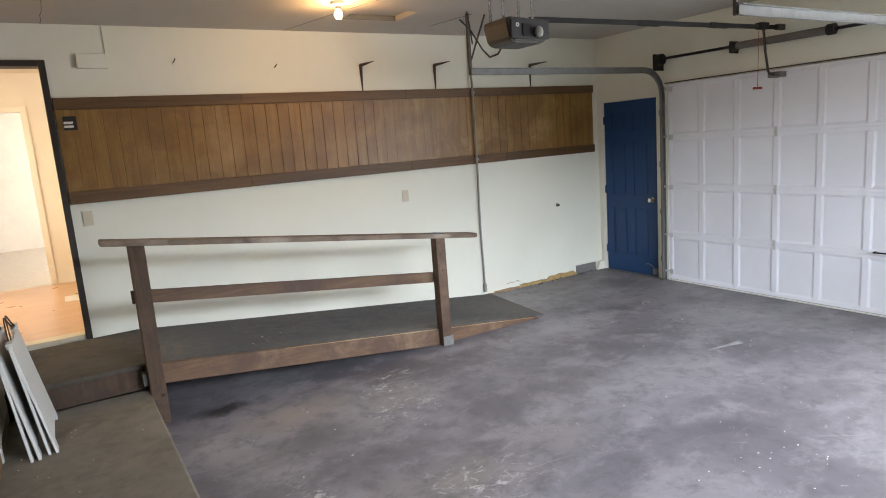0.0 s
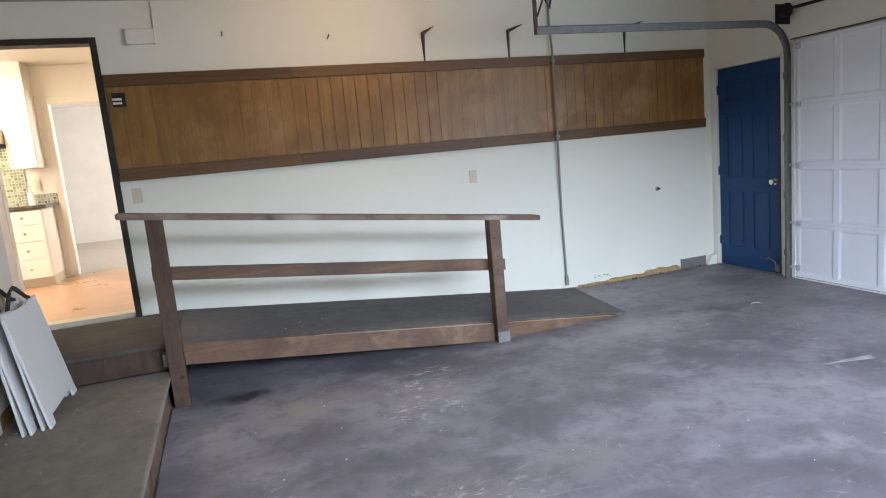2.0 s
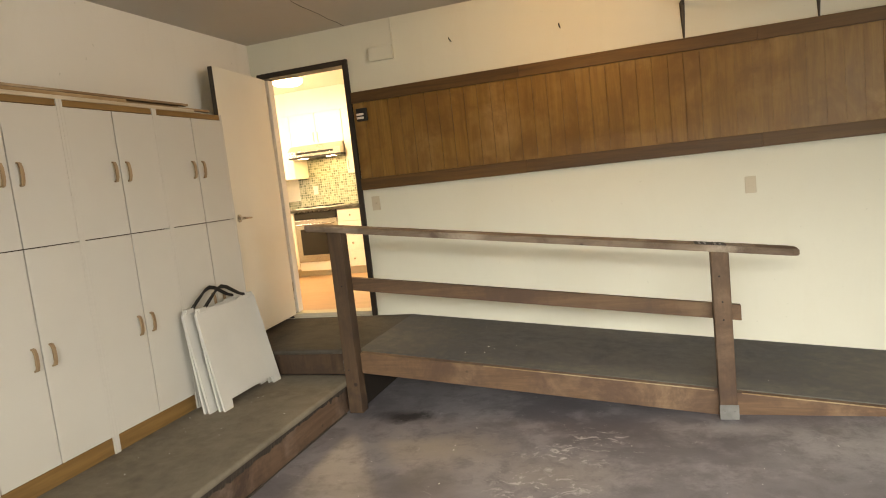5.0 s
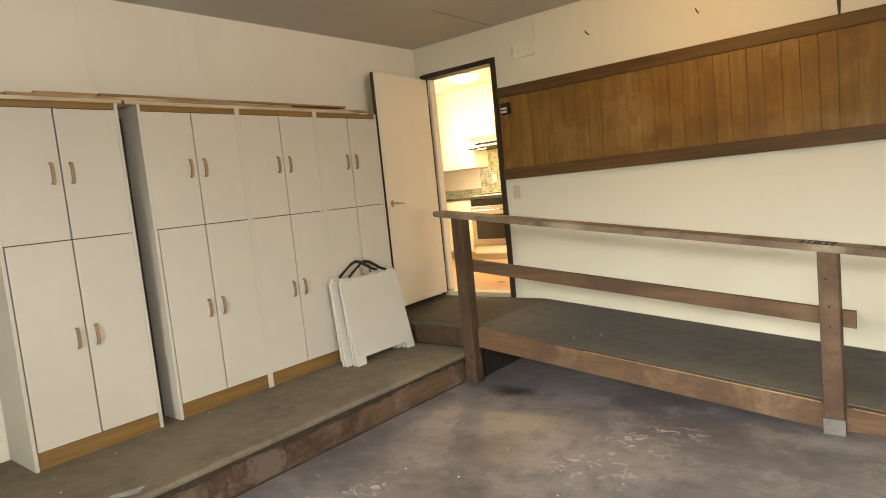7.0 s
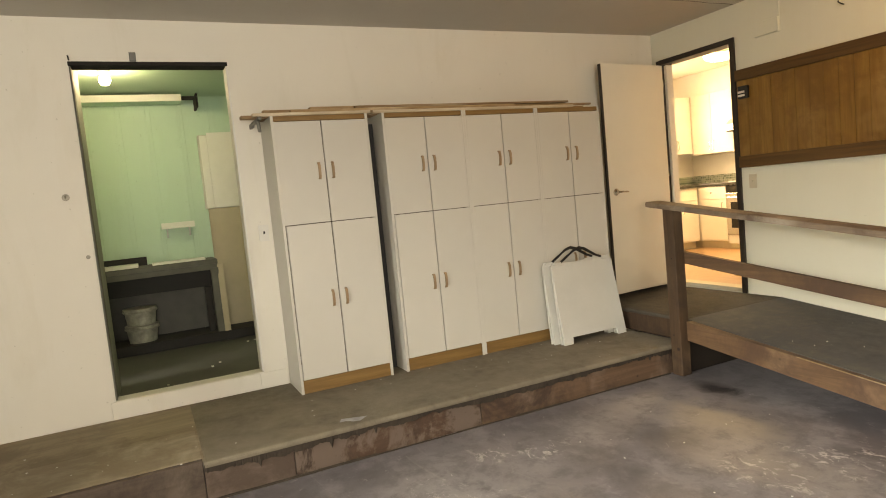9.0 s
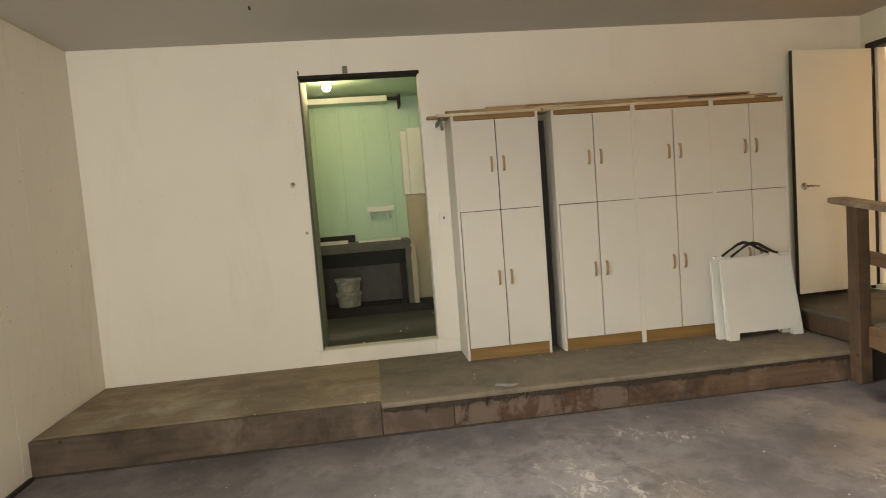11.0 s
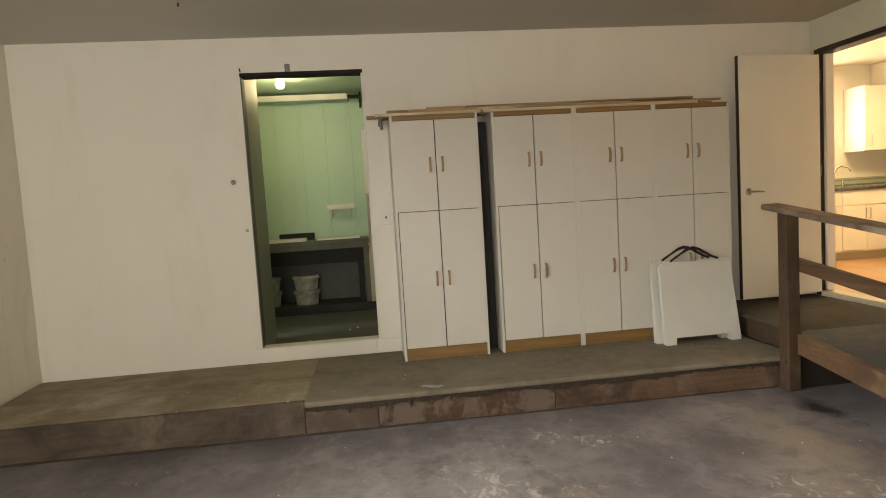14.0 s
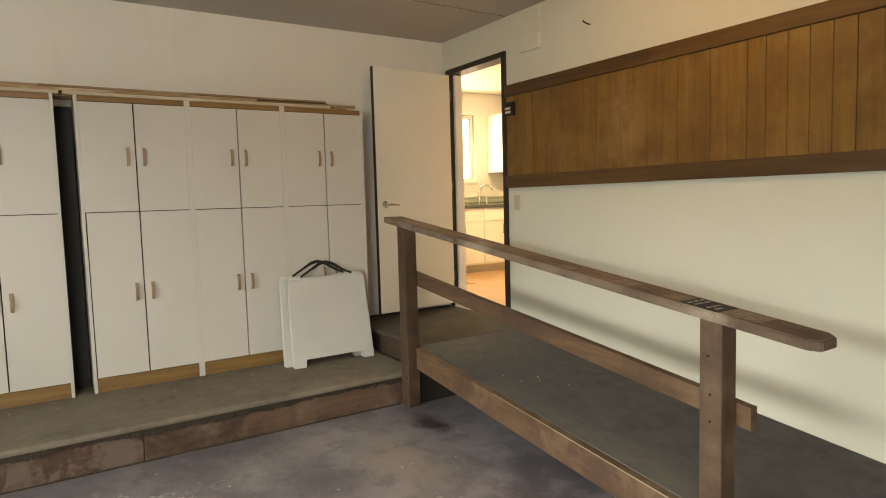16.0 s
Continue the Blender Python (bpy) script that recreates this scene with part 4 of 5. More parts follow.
track(4.715, "galvanised garage door track curving under the ceiling")
track(2.235, "galvanised garage door track on the far jamb")
sh = thing("torsion_spring_shaft", (X1 - 0.1, 3.5, 2.36), "dark torsion shaft with spring above the garage door", "spring shaft")
part("shaft", tube(bmesh.new(), [(X1 - 0.1, 2.15, 2.395), (X1 - 0.1, 4.74, 2.405)], 0.014, 10), DARKSTEEL, sh, smooth=True)
part("spring", tube(bmesh.new(), [(X1 - 0.1, 2.98, 2.395), (X1 - 0.1, 3.84, 2.40)], 0.034, 14), SPRINGSTEEL, sh, "grey coil spring", smooth=True)
for y in (2.97, 3.84):
    part("spring_collar", tube(bmesh.new(), [(X1 - 0.1, y - 0.03, 2.397), (X1 - 0.1, y + 0.03, 2.397)], 0.045, 14), DARKSTEEL, sh, smooth=True)
for y in (2.22, 4.70):
    part("bearing_plate", boxed(X1 - 0.17, X1 - 0.001, y + 0.02, y + 0.028, 2.29, 2.46, 0.003), DARKSTEEL, sh)
    part("cable_drum", tube(bmesh.new(), [(X1 - 0.1, y - 0.045, 2.40), (X1 - 0.1, y + 0.015, 2.40)], 0.058, 16), DARKSTEEL, sh, smooth=True)
part("centre_bracket", boxed(X1 - 0.14, X1 - 0.001, 3.86, 3.868, 2.34, 2.45, 0.003), DARKSTEEL, sh)

op = thing("garage_door_opener", (3.66, 3.58, 2.31), "dull grey-brown garage door opener hung from the ceiling on steel straps", "door opener")
OY = 3.58
OX = 3.43
bm = prism(bmesh.new(), [(OX, 2.46), (OX + 0.03, 2.345), (OX + 0.07, 2.322), (OX + 0.30, 2.318), (OX + 0.36, 2.36), (OX + 0.37, 2.47), (OX + 0.02, 2.485)], OY - 0.13, OY + 0.13)
bmesh.ops.bevel(bm, geom=list(bm.edges), offset=0.012, segments=2, affect="EDGES")
part("case", bm, OPENERCASE, op, "dull brown metal case")
part("lamp_panel", boxed(OX + 0.03, OX + 0.35, OY - 0.142, OY - 0.128, 2.343, 2.47, 0.006), BLACK, op)
part("bulb", lathe(bmesh.new(), [(0, -0.04), (0.02, -0.032), (0.028, -0.01), (0.025, 0.012), (0.013, 0.03), (0, 0.034)], (OX + 0.24, OY - 0.168, 2.388), 16), BUCKET, op, "unlit frosted bulb", smooth=True)
part("button", lathe(bmesh.new(), [(0.006, 0), (0.014, 0), (0.014, 0.004), (0.006, 0.004)], (OX + 0.08, OY - 0.142, 2.43), 12, pose(0, 0, 0, 90)), PLASTIC, op)
part("terminal_box", boxed(OX + 0.12, OX + 0.19, OY - 0.15, OY - 0.142, 2.36, 2.44, 0.003), DARKSTEEL, op)
part("rail", tube(bmesh.new(), [(OX + 0.30, OY - 0.01, 2.495), (6.46, 3.43, 2.497)], 0, flat=(0.028, 0.032)), DARKSTEEL, op)
for x in (4.75, 5.55):
    part("rail_joint", boxed(x, x + 0.24, 3.585 - (x - 3.73) * 0.055 - 0.03, 3.585 - (x - 3.73) * 0.055 + 0.006, 2.476, 2.516, 0.003), DARKSTEEL, op)
part("trolley", boxed(6.18, 6.30, 3.41, 3.47, 2.475, 2.53, 0.004), DARKSTEEL, op)
part("header_bracket", boxed(6.44, X1 - 0.001, 3.41, 3.45, 2.475, 2.525, 0.004), OLDSTEEL, op)
part("arm", tube(bmesh.new(), [(6.26, 3.44, 2.475), (6.29, 3.44, 2.30), (6.335, 3.44, 2.13), (6.36, 3.44, 2.10), (6.45, 3.44, 2.092)], 0, flat=(0.010, 0.024)), OLDSTEEL, op)
part("door_bracket", boxed(6.43, X1 + 0.011, 3.40, 3.50, 2.068, 2.115, 0.003), STEEL, op)
part("release_cord", tube(bmesh.new(), [(6.19, 3.44, 2.476), (6.185, 3.44, 2.2), (6.18, 3.44, 1.985)], 0.0025, 5), RED, op)
part("release_handle", tube(bmesh.new(), [(6.18, 3.48, 1.98), (6.18, 3.40, 1.976)], 0.010, 8), RED, op, "red pull handle")
for x, y in ((OX + 0.035, OY - 0.06), (OX + 0.28, OY - 0.06), (OX + 0.035, OY + 0.08), (OX + 0.28, OY + 0.08)):
    bm = bmesh.new()
    for k in range(9):
        z = 2.475 + k * 0.034
        box(bm, x - 0.011, x + 0.011, y - 0.0015, y + 0.0015, z, z + 0.022)
        box(bm, x - 0.011, x - 0.004, y - 0.0015, y + 0.0015, z + 0.022, z + 0.034)
        box(bm, x + 0.004, x + 0.011, y - 0.0015, y + 0.0015, z + 0.022, z + 0.034)
    part("hanging_strap", bm, STEEL, op)
wire = thing("loose_cable", (3.95, 4.3, 2.36), "dark cable looping from the opener to the track hanger", "cable")
part("loop", tube(bmesh.new(), [(3.60, OY + 0.12, 2.36), (3.66, 3.85, 2.31), (3.85, 4.2, 2.34), (4.0, 4.5, 2.45), (3.98, 4.62, 2.62), (3.86, 4.60, 2.70)], 0.007, 6), BLACK, wire, smooth=True)
part("tail", tube(bmesh.new(), [(4.04, 4.69, 2.52), (4.02, 4.69, 2.68), (3.98, 4.66, TOP - 0.002)], 0.006, 6), BLACK, wire, smooth=True)

# ---- ceiling fittings ----
bulb = thing("ceiling_bulb", (2.78, 4.58, 2.70), "bare glowing bulb in a ceiling socket", "lamp")
part("socket", lathe(bmesh.new(), [(0, 0), (0.055, 0), (0.05, -0.02), (0.022, -0.03), (0.02, -0.055), (0, -0.055)], (2.78, 4.58, TOP - 0.001), 18), PLASTIC, bulb, smooth=True)
part("bulb", lathe(bmesh.new(), [(0, -0.06), (0.02, -0.056), (0.03, -0.035), (0.027, -0.012), (0.014, 0.006), (0, 0.008)], (2.78, 4.58, TOP - 0.062), 16), WARMGLOW, bulb, smooth=True).visible_shadow = False
hatch = thing("ceiling_hatch", (3.3, 4.96, TOP + 0.05), "painted access hatch recessed in the ceiling", "hatch", kind="structure")
part("panel", boxed(HX0 + 0.004, HX1 - 0.004, HY0 + 0.004, HY1 - 0.004, TOP + 0.045, TOP + 0.06, 0.002), CEIL, hatch)
# North face coloured darker than the east one, as shade inside the recess
part("edge_trim", boxed(HX0 + 0.001, HX1 - 0.001, HY1 - 0.014, HY1 - 0.001, TOP + 0.002, TOP + 0.044, 0.002), CRACKSHADE, hatch)
part("edge_trim", boxed(HX1 - 0.014, HX1 - 0.001, HY0 + 0.002, HY1 - 0.015, TOP + 0.002, TOP + 0.044, 0.002), CEIL, hatch)


for k, (a, c) in enumerate((((0.93, 5.69), (0.945, 4.85)), ((2.74, 5.69), (3.35, 3.2)), ((4.0, 5.3), (4.09, 4.75)))):
    pts = [(a[0] + (c[0] - a[0]) * i / 6 + 0.006 * math.sin(i * 2.3 + k), a[1] + (c[1] - a[1]) * i / 6, TOP - 0.0015) for i in range(7)]
    single("ceiling_seam", tube(bmesh.new(), pts, 0, flat=(0.0035, 0.003)), CRACKSHADE, "thin dark open seam in the ceiling board", "seam", "ceiling seams")

single("ceiling_nail", tube(bmesh.new(), [(0.87, 0.70, TOP), (0.875, 0.70, TOP - 0.02), (0.90, 0.71, TOP - 0.026)], 0.006, 6), OLDSTEEL, "small bent nail in the ceiling", "nail", smooth=True)
# ---- tall cabinets ----
def cabinet(y0, y1, label):
    c = thing("tall_cabinet", (0.19, (y0 + y1) / 2, DECK), label, "cabinet", "row of tall white cabinets")
    for a in (y0, y1 - 0.018):
        part("side_panel", boxed(0.012, 0.383, a, a + 0.018, DECK + 0.001, 2.082, 0.001), WHITE, c)
    # Inner boards coloured dark so the gaps between doors look shaded
    for n, z in (("bottom_board", 0.305), ("shelf", 1.354), ("top_board", 2.045)):
        part(n, boxed(0.021, 0.345, y0 + 0.0185, y1 - 0.0185, z, z + 0.016), PARTICLE, c)
    part("back_board", boxed(0.013, 0.02, y0 + 0.0185, y1 - 0.0185, 0.31, 2.06), PARTICLE, c)
    part("toe_kick", boxed(0.352, 0.374, y0 + 0.019, y1 - 0.019, DECK + 0.004, 0.312), OAK, c, "oak toe board")
    part("top_strip", boxed(0.355, 0.378, y0 + 0.019, y1 - 0.019, 2.047, 2.08, 0.001), OAK, c)
    mid = (y0 + y1) / 2
    for a, b in ((y0 + 0.006, mid - 0.0035), (mid + 0.0035, y1 - 0.006)):
        for z0, z1 in ((0.317, 1.3595), (1.3645, 2.043)):
            d = part("door", boxed(0.364, 0.3825, max(a, y0 + (0.024 if z0 < 1 and y0 < 3 else 0.0183)), min(b, y1 - 0.0183), z0, z1, 0.0015), WHITE, c)
            hy = mid - 0.047 if a < mid - 0.1 else mid + 0.047
            hz = 0.845 if z0 < 1 else 1.71
            pts = [(0.3826, hy, hz - 0.053), (0.394, hy, hz - 0.05), (0.401, hy, hz - 0.03), (0.403, hy, hz), (0.401, hy, hz + 0.03), (0.394, hy, hz + 0.05), (0.3826, hy, hz + 0.053)]
            part("handle", tube(bmesh.new(), pts, 0, flat=(0.017, 0.009)), HANDLEWOOD, d, "pale wooden bow handle")
    return c


cabinet(2.005, 2.668, "tall white two-door cabinet standing apart on the step")
cabinet(2.775, 3.4238, "tall white cabinet with wooden handles on the step")
cabinet(3.424, 4.0678, "tall white cabinet with wooden handles on the step")
cabinet(4.068, 4.70, "tall white cabinet beside the open door")

# Added dark board stands in for the shade between the first two cabinets
single("gap_board", boxed(0.06, 0.20, 2.676, 2.767, DECK + 0.004, 2.03, 0.003), DARKBACK, "dark board added as the shade in the gap between two cabinets", "board")
rnd = random.Random(11)
for x, y0, y1, z, w, h in ((0.25, 1.84, 4.62, 2.084, 0.07, 0.02), (0.335, 2.15, 3.9, 2.107, 0.035, 0.018), (0.255, 2.0, 4.52, 2.105, 0.05, 0.022), (0.16, 1.95, 4.6, 2.084, 0.08, 0.02), (0.16, 2.2, 4.3, 2.105, 0.06, 0.018), (0.30, 3.2, 4.68, 2.108, 0.025, 0.016), (0.26, 2.3, 4.4, 2.129, 0.06, 0.02), (0.33, 2.6, 4.42, 2.127, 0.04, 0.014), (0.17, 2.0, 4.5, 2.125, 0.05, 0.025)):
    bm = boxed(x - w / 2, x + w / 2, y0, y1, z, z + h, 0.002, m=None)
    single("timber_batten", bm, LUMBER, "loose thin timber batten lying on the cabinets", "lumber", "battens on the cabinets")
for y0, y1, x in ((1.90, 2.70, 0.352), (2.72, 4.45, 0.348)):
    single("timber_batten", boxed(x - 0.02, x + 0.02, y0, y1, 2.0835, 2.104, 0.002), PALEWOOD, "pale bare batten along the cabinet fronts", "lumber", "battens on the cabinets")
bm = boxed(0.10, 0.37, 1.93, 1.955, 2.063, 2.083, 0.004)
tube(bm, [(0.30, 1.94, 2.063), (0.30, 1.945, 2.02), (0.28, 1.95, 2.0)], 0.012, 8)
box(bm, 0.001, 0.10, 1.932, 1.952, 2.05, 2.083, 0.003)
single("pipe_clamp", bm, STEEL, "small steel clamp under the batten ends", "clamp")


# ---- folding signs ----
def sign(x, along, lean, label):
    s = thing("folding_sign", (x, along, DECK), label, "folding sign", "folded signs leaning on the cabinet")
    BASE[s] = Vector()
    W, Hh, n = 0.309, 0.635, 0.055
    out = [(-W, 0), (-W + 0.085, 0), (-W + 0.09, n), (W - 0.09, n), (W - 0.085, 0), (W, 0), (W - 0.012, Hh - 0.02), (W - 0.03, Hh), (0.12, Hh), (0.10, Hh - 0.012), (-0.10, Hh - 0.012), (-0.12, Hh), (-W + 0.03, Hh), (-W + 0.012, Hh - 0.02)]
    for k, off in (("front_panel", 0.0), ("back_panel", -0.036)):
        bm = prism(bmesh.new(), out, -0.007, 0.007)
        bmesh.ops.bevel(bm, geom=list(bm.edges), offset=0.002, segments=1, affect="EDGES")
        tilt = 0.0 if k == "front_panel" else 3.0
        bmesh.ops.transform(bm, matrix=pose(off, 0, 0, 0, tilt, 0) @ pose(0, 0, 0, 0, 0, 90), verts=bm.verts)
        part(k, bm, SIGNWHITE, s)
    for y in (-0.235, 0.235):
        part("clip", boxed(-0.02, 0.016, y - 0.035, y + 0.035, Hh - 0.018, Hh + 0.012, 0.004), SIGNWHITE, s)
    for k, off in enumerate((-0.006, 0.006)):
        pts = [(off, -0.215, Hh - 0.004), (off, -0.14, Hh + 0.040), (off, -0.05, Hh + 0.085 + 0.010 * k), (off, 0.0, Hh + 0.098 + 0.010 * k), (off, 0.05, Hh + 0.088 + 0.006 * k), (off, 0.15, Hh + 0.028), (off, 0.215, Hh + 0.003)]
        part("strap", tube(bmesh.new(), pts, 0, flat=(0.005, 0.014)), BLACK, s, "black webbing strap")
    s.matrix_basis = pose(x, along, DECK + 0.002, 0, lean, 0)
    return s


sign(0.625, 4.30, -10.8, "white plastic folding sign with black strap leaning on the cabinet")
sign(0.545, 4.262, -9.2, "white plastic folding sign tucked behind another")

# ---- west wall fittings and opening ----
ob = thing("wall_switch", (0, 1.945, 1.27), "cream switch plate on the off-white wall", "switch")
part("cover_plate", boxed(0.001, 0.009, 1.91, 1.98, 1.265, 1.38, 0.003), PLASTIC, ob)
part("toggle", boxed(0.008, 0.018, 1.94, 1.951, 1.315, 1.335, 0.002), BLACK, ob)
ob = thing("wall_fitting", (0, 0.772, 1.66), "small old metal fitting on the wall", "fitting")
part("back_plate", lathe(bmesh.new(), [(0, 0), (0.022, 0), (0.02, 0.01), (0, 0.012)], (0.001, 0.772, 1.676), 12, pose(0, 0, 0, 0, 90)), FITTING, ob, smooth=True)
part("knob", tube(bmesh.new(), [(0.012, 0.772, 1.676), (0.03, 0.772, 1.68), (0.04, 0.78, 1.685)], 0.007, 8), FITTING, ob, smooth=True)
single("wall_hole_cap", lathe(bmesh.new(), [(0, 0), (0.013, 0), (0.012, 0.008), (0, 0.01)], (0.001, 0.848, 1.291), 10, pose(0, 0, 0, 0, 90)), FITTING, "tiny metal cap on the off-white wall", "fitting", smooth=True)
fr = thing("opening_trim", (0, 1.36, 0.22), "unfinished edge trim round the store opening", "trim", kind="structure")
part("head_strip", boxed(-0.121, 0.008, 0.885, 1.835, 2.485, 2.512, 0.003), DARKSTEEL, fr)
part("right_edge", boxed(-0.121, 0.007, 1.820, 1.833, 0.345, 2.484, 0.003), PLASTIC, fr)
part("left_edge", boxed(-0.121, 0.006, 0.889, 0.899, 0.345, 2.484, 0.003), GREYBENCH, fr)
part("sill_board", boxed(0.001, 0.016, 0.86, 1.80, DECK + 0.002, 0.338, 0.003), WHITEWALL, fr)
part("sill_board", boxed(0.001, 0.012, 1.803, 2.0, DECK + 0.002, 0.335, 0.003), WHITEWALL, fr)
part("head_tab", boxed(0.001, 0.014, 1.235, 1.275, 2.513, 2.57, 0.003), STEEL, fr)
part("nail", tube(bmesh.new(), [(0.001, 0.895, 2.52), (0.02, 0.892, 2.545)], 0.005, 6), DARKSTEEL, fr)

# ---- green store room ----
GX, GFL = -2.40, 0.25
structure("store_floor", boxed(GX - 0.1, -0.121, 0.2, 3.0, GFL - 0.1, GFL), STOREFLOOR, "dark concrete floor of the store room", "floor")
structure("store_wall_back", boxed(GX - 0.1, GX, 0.2, 3.0, GFL, 2.72), GREENWALL, "green painted board wall", "wall")
structure("store_wall_left", boxed(GX, -0.80, 0.2, 0.28, GFL, 2.72), GREENWALL, "green painted side wall", "wall")
structure("store_partition", boxed(-0.80, -0.121, 0.79, 0.886, GFL, 2.72), STOREGREY, "grey-green partition edge beside the opening", "wall")
structure("store_wall_right", boxed(GX, -0.121, 2.9, 3.0, GFL, 2.72), GREENWALL, "green painted side wall", "wall")
structure("store_ceiling", boxed(GX - 0.1, -0.121, 0.2, 3.0, 2.72, 2.80), GREENWALL, "green painted store ceiling", "ceiling")
for k, y in enumerate((0.50, 0.80, 1.09, 1.36, 1.66, 1.95)):
    structure("wall_batten" if k == 0 else "wall_batten.%03d" % k, boxed(GX + 0.0005, GX + 0.012, y - 0.022, y + 0.022, 1.0, 2.715, 0.004), GREENWALL, "green painted cover batten", "batten")
bench = thing("workbench", (-2.15, 1.2, GFL), "rough grey timber workbench with a dark recess beneath", "workbench")
part("top", boxed(GX + 0.015, -1.95, 0.30, 1.80, 1.02, 1.065, 0.004), GREYBENCH, bench)
part("apron", boxed(-2.0, -1.965, 0.30, 1.795, 0.965, 1.018, 0.003), GREYBENCH, bench)
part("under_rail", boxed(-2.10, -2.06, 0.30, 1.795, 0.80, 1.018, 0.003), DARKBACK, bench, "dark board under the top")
for y in (1.66,):
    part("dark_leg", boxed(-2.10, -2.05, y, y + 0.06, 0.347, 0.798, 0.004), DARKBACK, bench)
part("back_board", boxed(GX + 0.014, GX + 0.03, 0.30, 1.8, 0.347, 1.018), STOREFLOOR, bench)
part("leg", boxed(-2.02, -1.95, 1.73, 1.80, 0.347, 0.983, 0.004), GREYBENCH, bench)
part("leg", boxed(-2.02, -1.95, 0.31, 0.38, 0.347, 0.983, 0.004), GREYBENCH, bench)
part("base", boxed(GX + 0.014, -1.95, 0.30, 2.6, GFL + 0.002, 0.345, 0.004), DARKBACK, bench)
for y, z, r in ((1.06, 0.347, 0.15), (0.66, 0.347, 0.12)):
    for k in range(2):
        b = thing("bucket", (-2.14, y, z + 0.165 * k), "grimy white plastic bucket under the workbench", "bucket", "stacked buckets")
        part("shell", lathe(bmesh.new(), [(0, 0.001), (r * 0.82, 0.001), (r * 0.94, 0.15), (r, 0.15), (r, 0.162), (0, 0.162)], (-2.14, y, z + 0.165 * k), 28), BUCKET, b, smooth=True)
        part("rim", lathe(bmesh.new(), [(r, 0.125), (r * 1.03, 0.128), (r * 1.03, 0.14), (r, 0.143)], (-2.14, y, z + 0.165 * k), 28), BUCKET, b, smooth=True)
sh = thing("wall_shelf", (GX, 1.5, 1.37), "small green-white bracket shelf on the wall", "shelf")
part("board", boxed(GX + 0.013, GX + 0.13, 1.35, 1.66, 1.40, 1.418, 0.002), PLASTIC, sh)
part("lip", boxed(GX + 0.118, GX + 0.13, 1.35, 1.66, 1.419, 1.46, 0.002), PLASTIC, sh)
for y in (1.40, 1.61):
    part("bracket", prism(bmesh.new(), [(GX + 0.013, 1.398), (GX + 0.12, 1.398), (GX + 0.05, 1.33), (GX + 0.013, 1.31)], y - 0.006, y + 0.006), PLASTIC, sh)
single("bench_board", boxed(-2.2, -2.0, 0.62, 1.10, 1.067, 1.10, 0.004), PLASTIC, "pale board offcut lying on the workbench", "board")
single("bench_board", boxed(-2.25, -2.02, 1.22, 1.70, 1.067, 1.085, 0.004), PLASTIC, "pale board offcut lying on the workbench", "board")
single("bench_stick", boxed(-2.32, -2.29, 0.78, 1.18, 1.067, 1.15, 0.003), DARKBACK, "dark strip standing on the workbench", "strip")
cb = thing("wall_cupboard", (-2.3, 2.2, 1.56), "pale plain cupboard on the store wall", "cupboard")
part("body", boxed(GX + 0.013, -2.26, 1.79, 2.6, 1.565, 2.31, 0.003), WHITE, cb)
part("door", boxed(-2.259, -2.24, 1.872, 2.59, 1.57, 2.33, 0.002), PLASTIC, cb)
part("edge_board", boxed(-2.259, -2.235, 1.80, 1.868, 1.57, 2.30, 0.004), PLASTIC, cb, "bright rounded edge board")
bp = thing("beige_panel", (-2.27, 2.2, 0.347), "beige board standing under the cupboard", "board")
part("board", boxed(-2.28, -2.262, 1.806, 2.6, 0.347, 1.563, 0.003), BEIGE, bp)
part("edge_strip", boxed(-2.2615, -2.255, 1.81, 1.83, 0.404, 1.56, 0.002), BEIGE, bp)
single("leaning_plank", boxed(0, 0.02, 0, 0.055, 0, 0.66, 0.003, m=pose(-1.93, 1.79, 0.348, 0, -4, 0)), BEIGE, "pale dusty plank leaning on the workbench end", "plank")
pel = thing("shelf_rail", (-2.1, 1.2, 2.6), "white board rail high on the store wall", "rail")
part("board", boxed(-2.12, -2.10, 0.30, 1.67, 2.63, 2.695, 0.003), PLASTIC, pel)
part("shelf", boxed(GX + 0.013, -2.121, 0.30, 1.67, 2.64, 2.66, 0.002), GREENWALL, pel)
part("rod", tube(bmesh.new(), [(-2.11, 1.672, 2.655), (-2.11, 1.80, 2.655)], 0.02, 8), DARKSTEEL, pel)
part("end_bracket", boxed(GX + 0.013, -2.09, 1.80, 1.82, 2.57, 2.70, 0.003), DARKSTEEL, pel)
gb = thing("store_bulb", (-1.21, 1.05, 2.62), "bare glowing bulb under the store ceiling", "lamp")
part("socket", lathe(bmesh.new(), [(0, 0), (0.05, 0), (0.045, -0.015), (0.02, -0.03), (0, -0.03)], (-1.21, 1.05, 2.719), 16), PLASTIC, gb, smooth=True)
part("bulb", lathe(bmesh.new(), [(0, -0.085), (0.028, -0.078), (0.044, -0.048), (0.038, -0.018), (0.018, 0.0), (0, 0.002)], (-1.21, 1.05, 2.688), 16), GREENGLOW, gb, smooth=True).visible_shadow = False

# ---- kitchen ----
KY, KX = 8.55, -2.20
structure("kitchen_floor", boxed(KX - 0.1, 2.1, 5.82, KY + 0.06, KFLOOR - 0.1, KFLOOR), LAMINATE, "orange-brown laminate kitchen floor", "floor")
structure("kitchen_wall_north", slab("y", KY, KY + 0.12, (KX - 0.1, 2.1), (KFLOOR, KTOP), [(-0.05, 0.66, KFLOOR, 2.38)]), KITCHENWHITE, "cream kitchen wall with an open doorway", "wall")
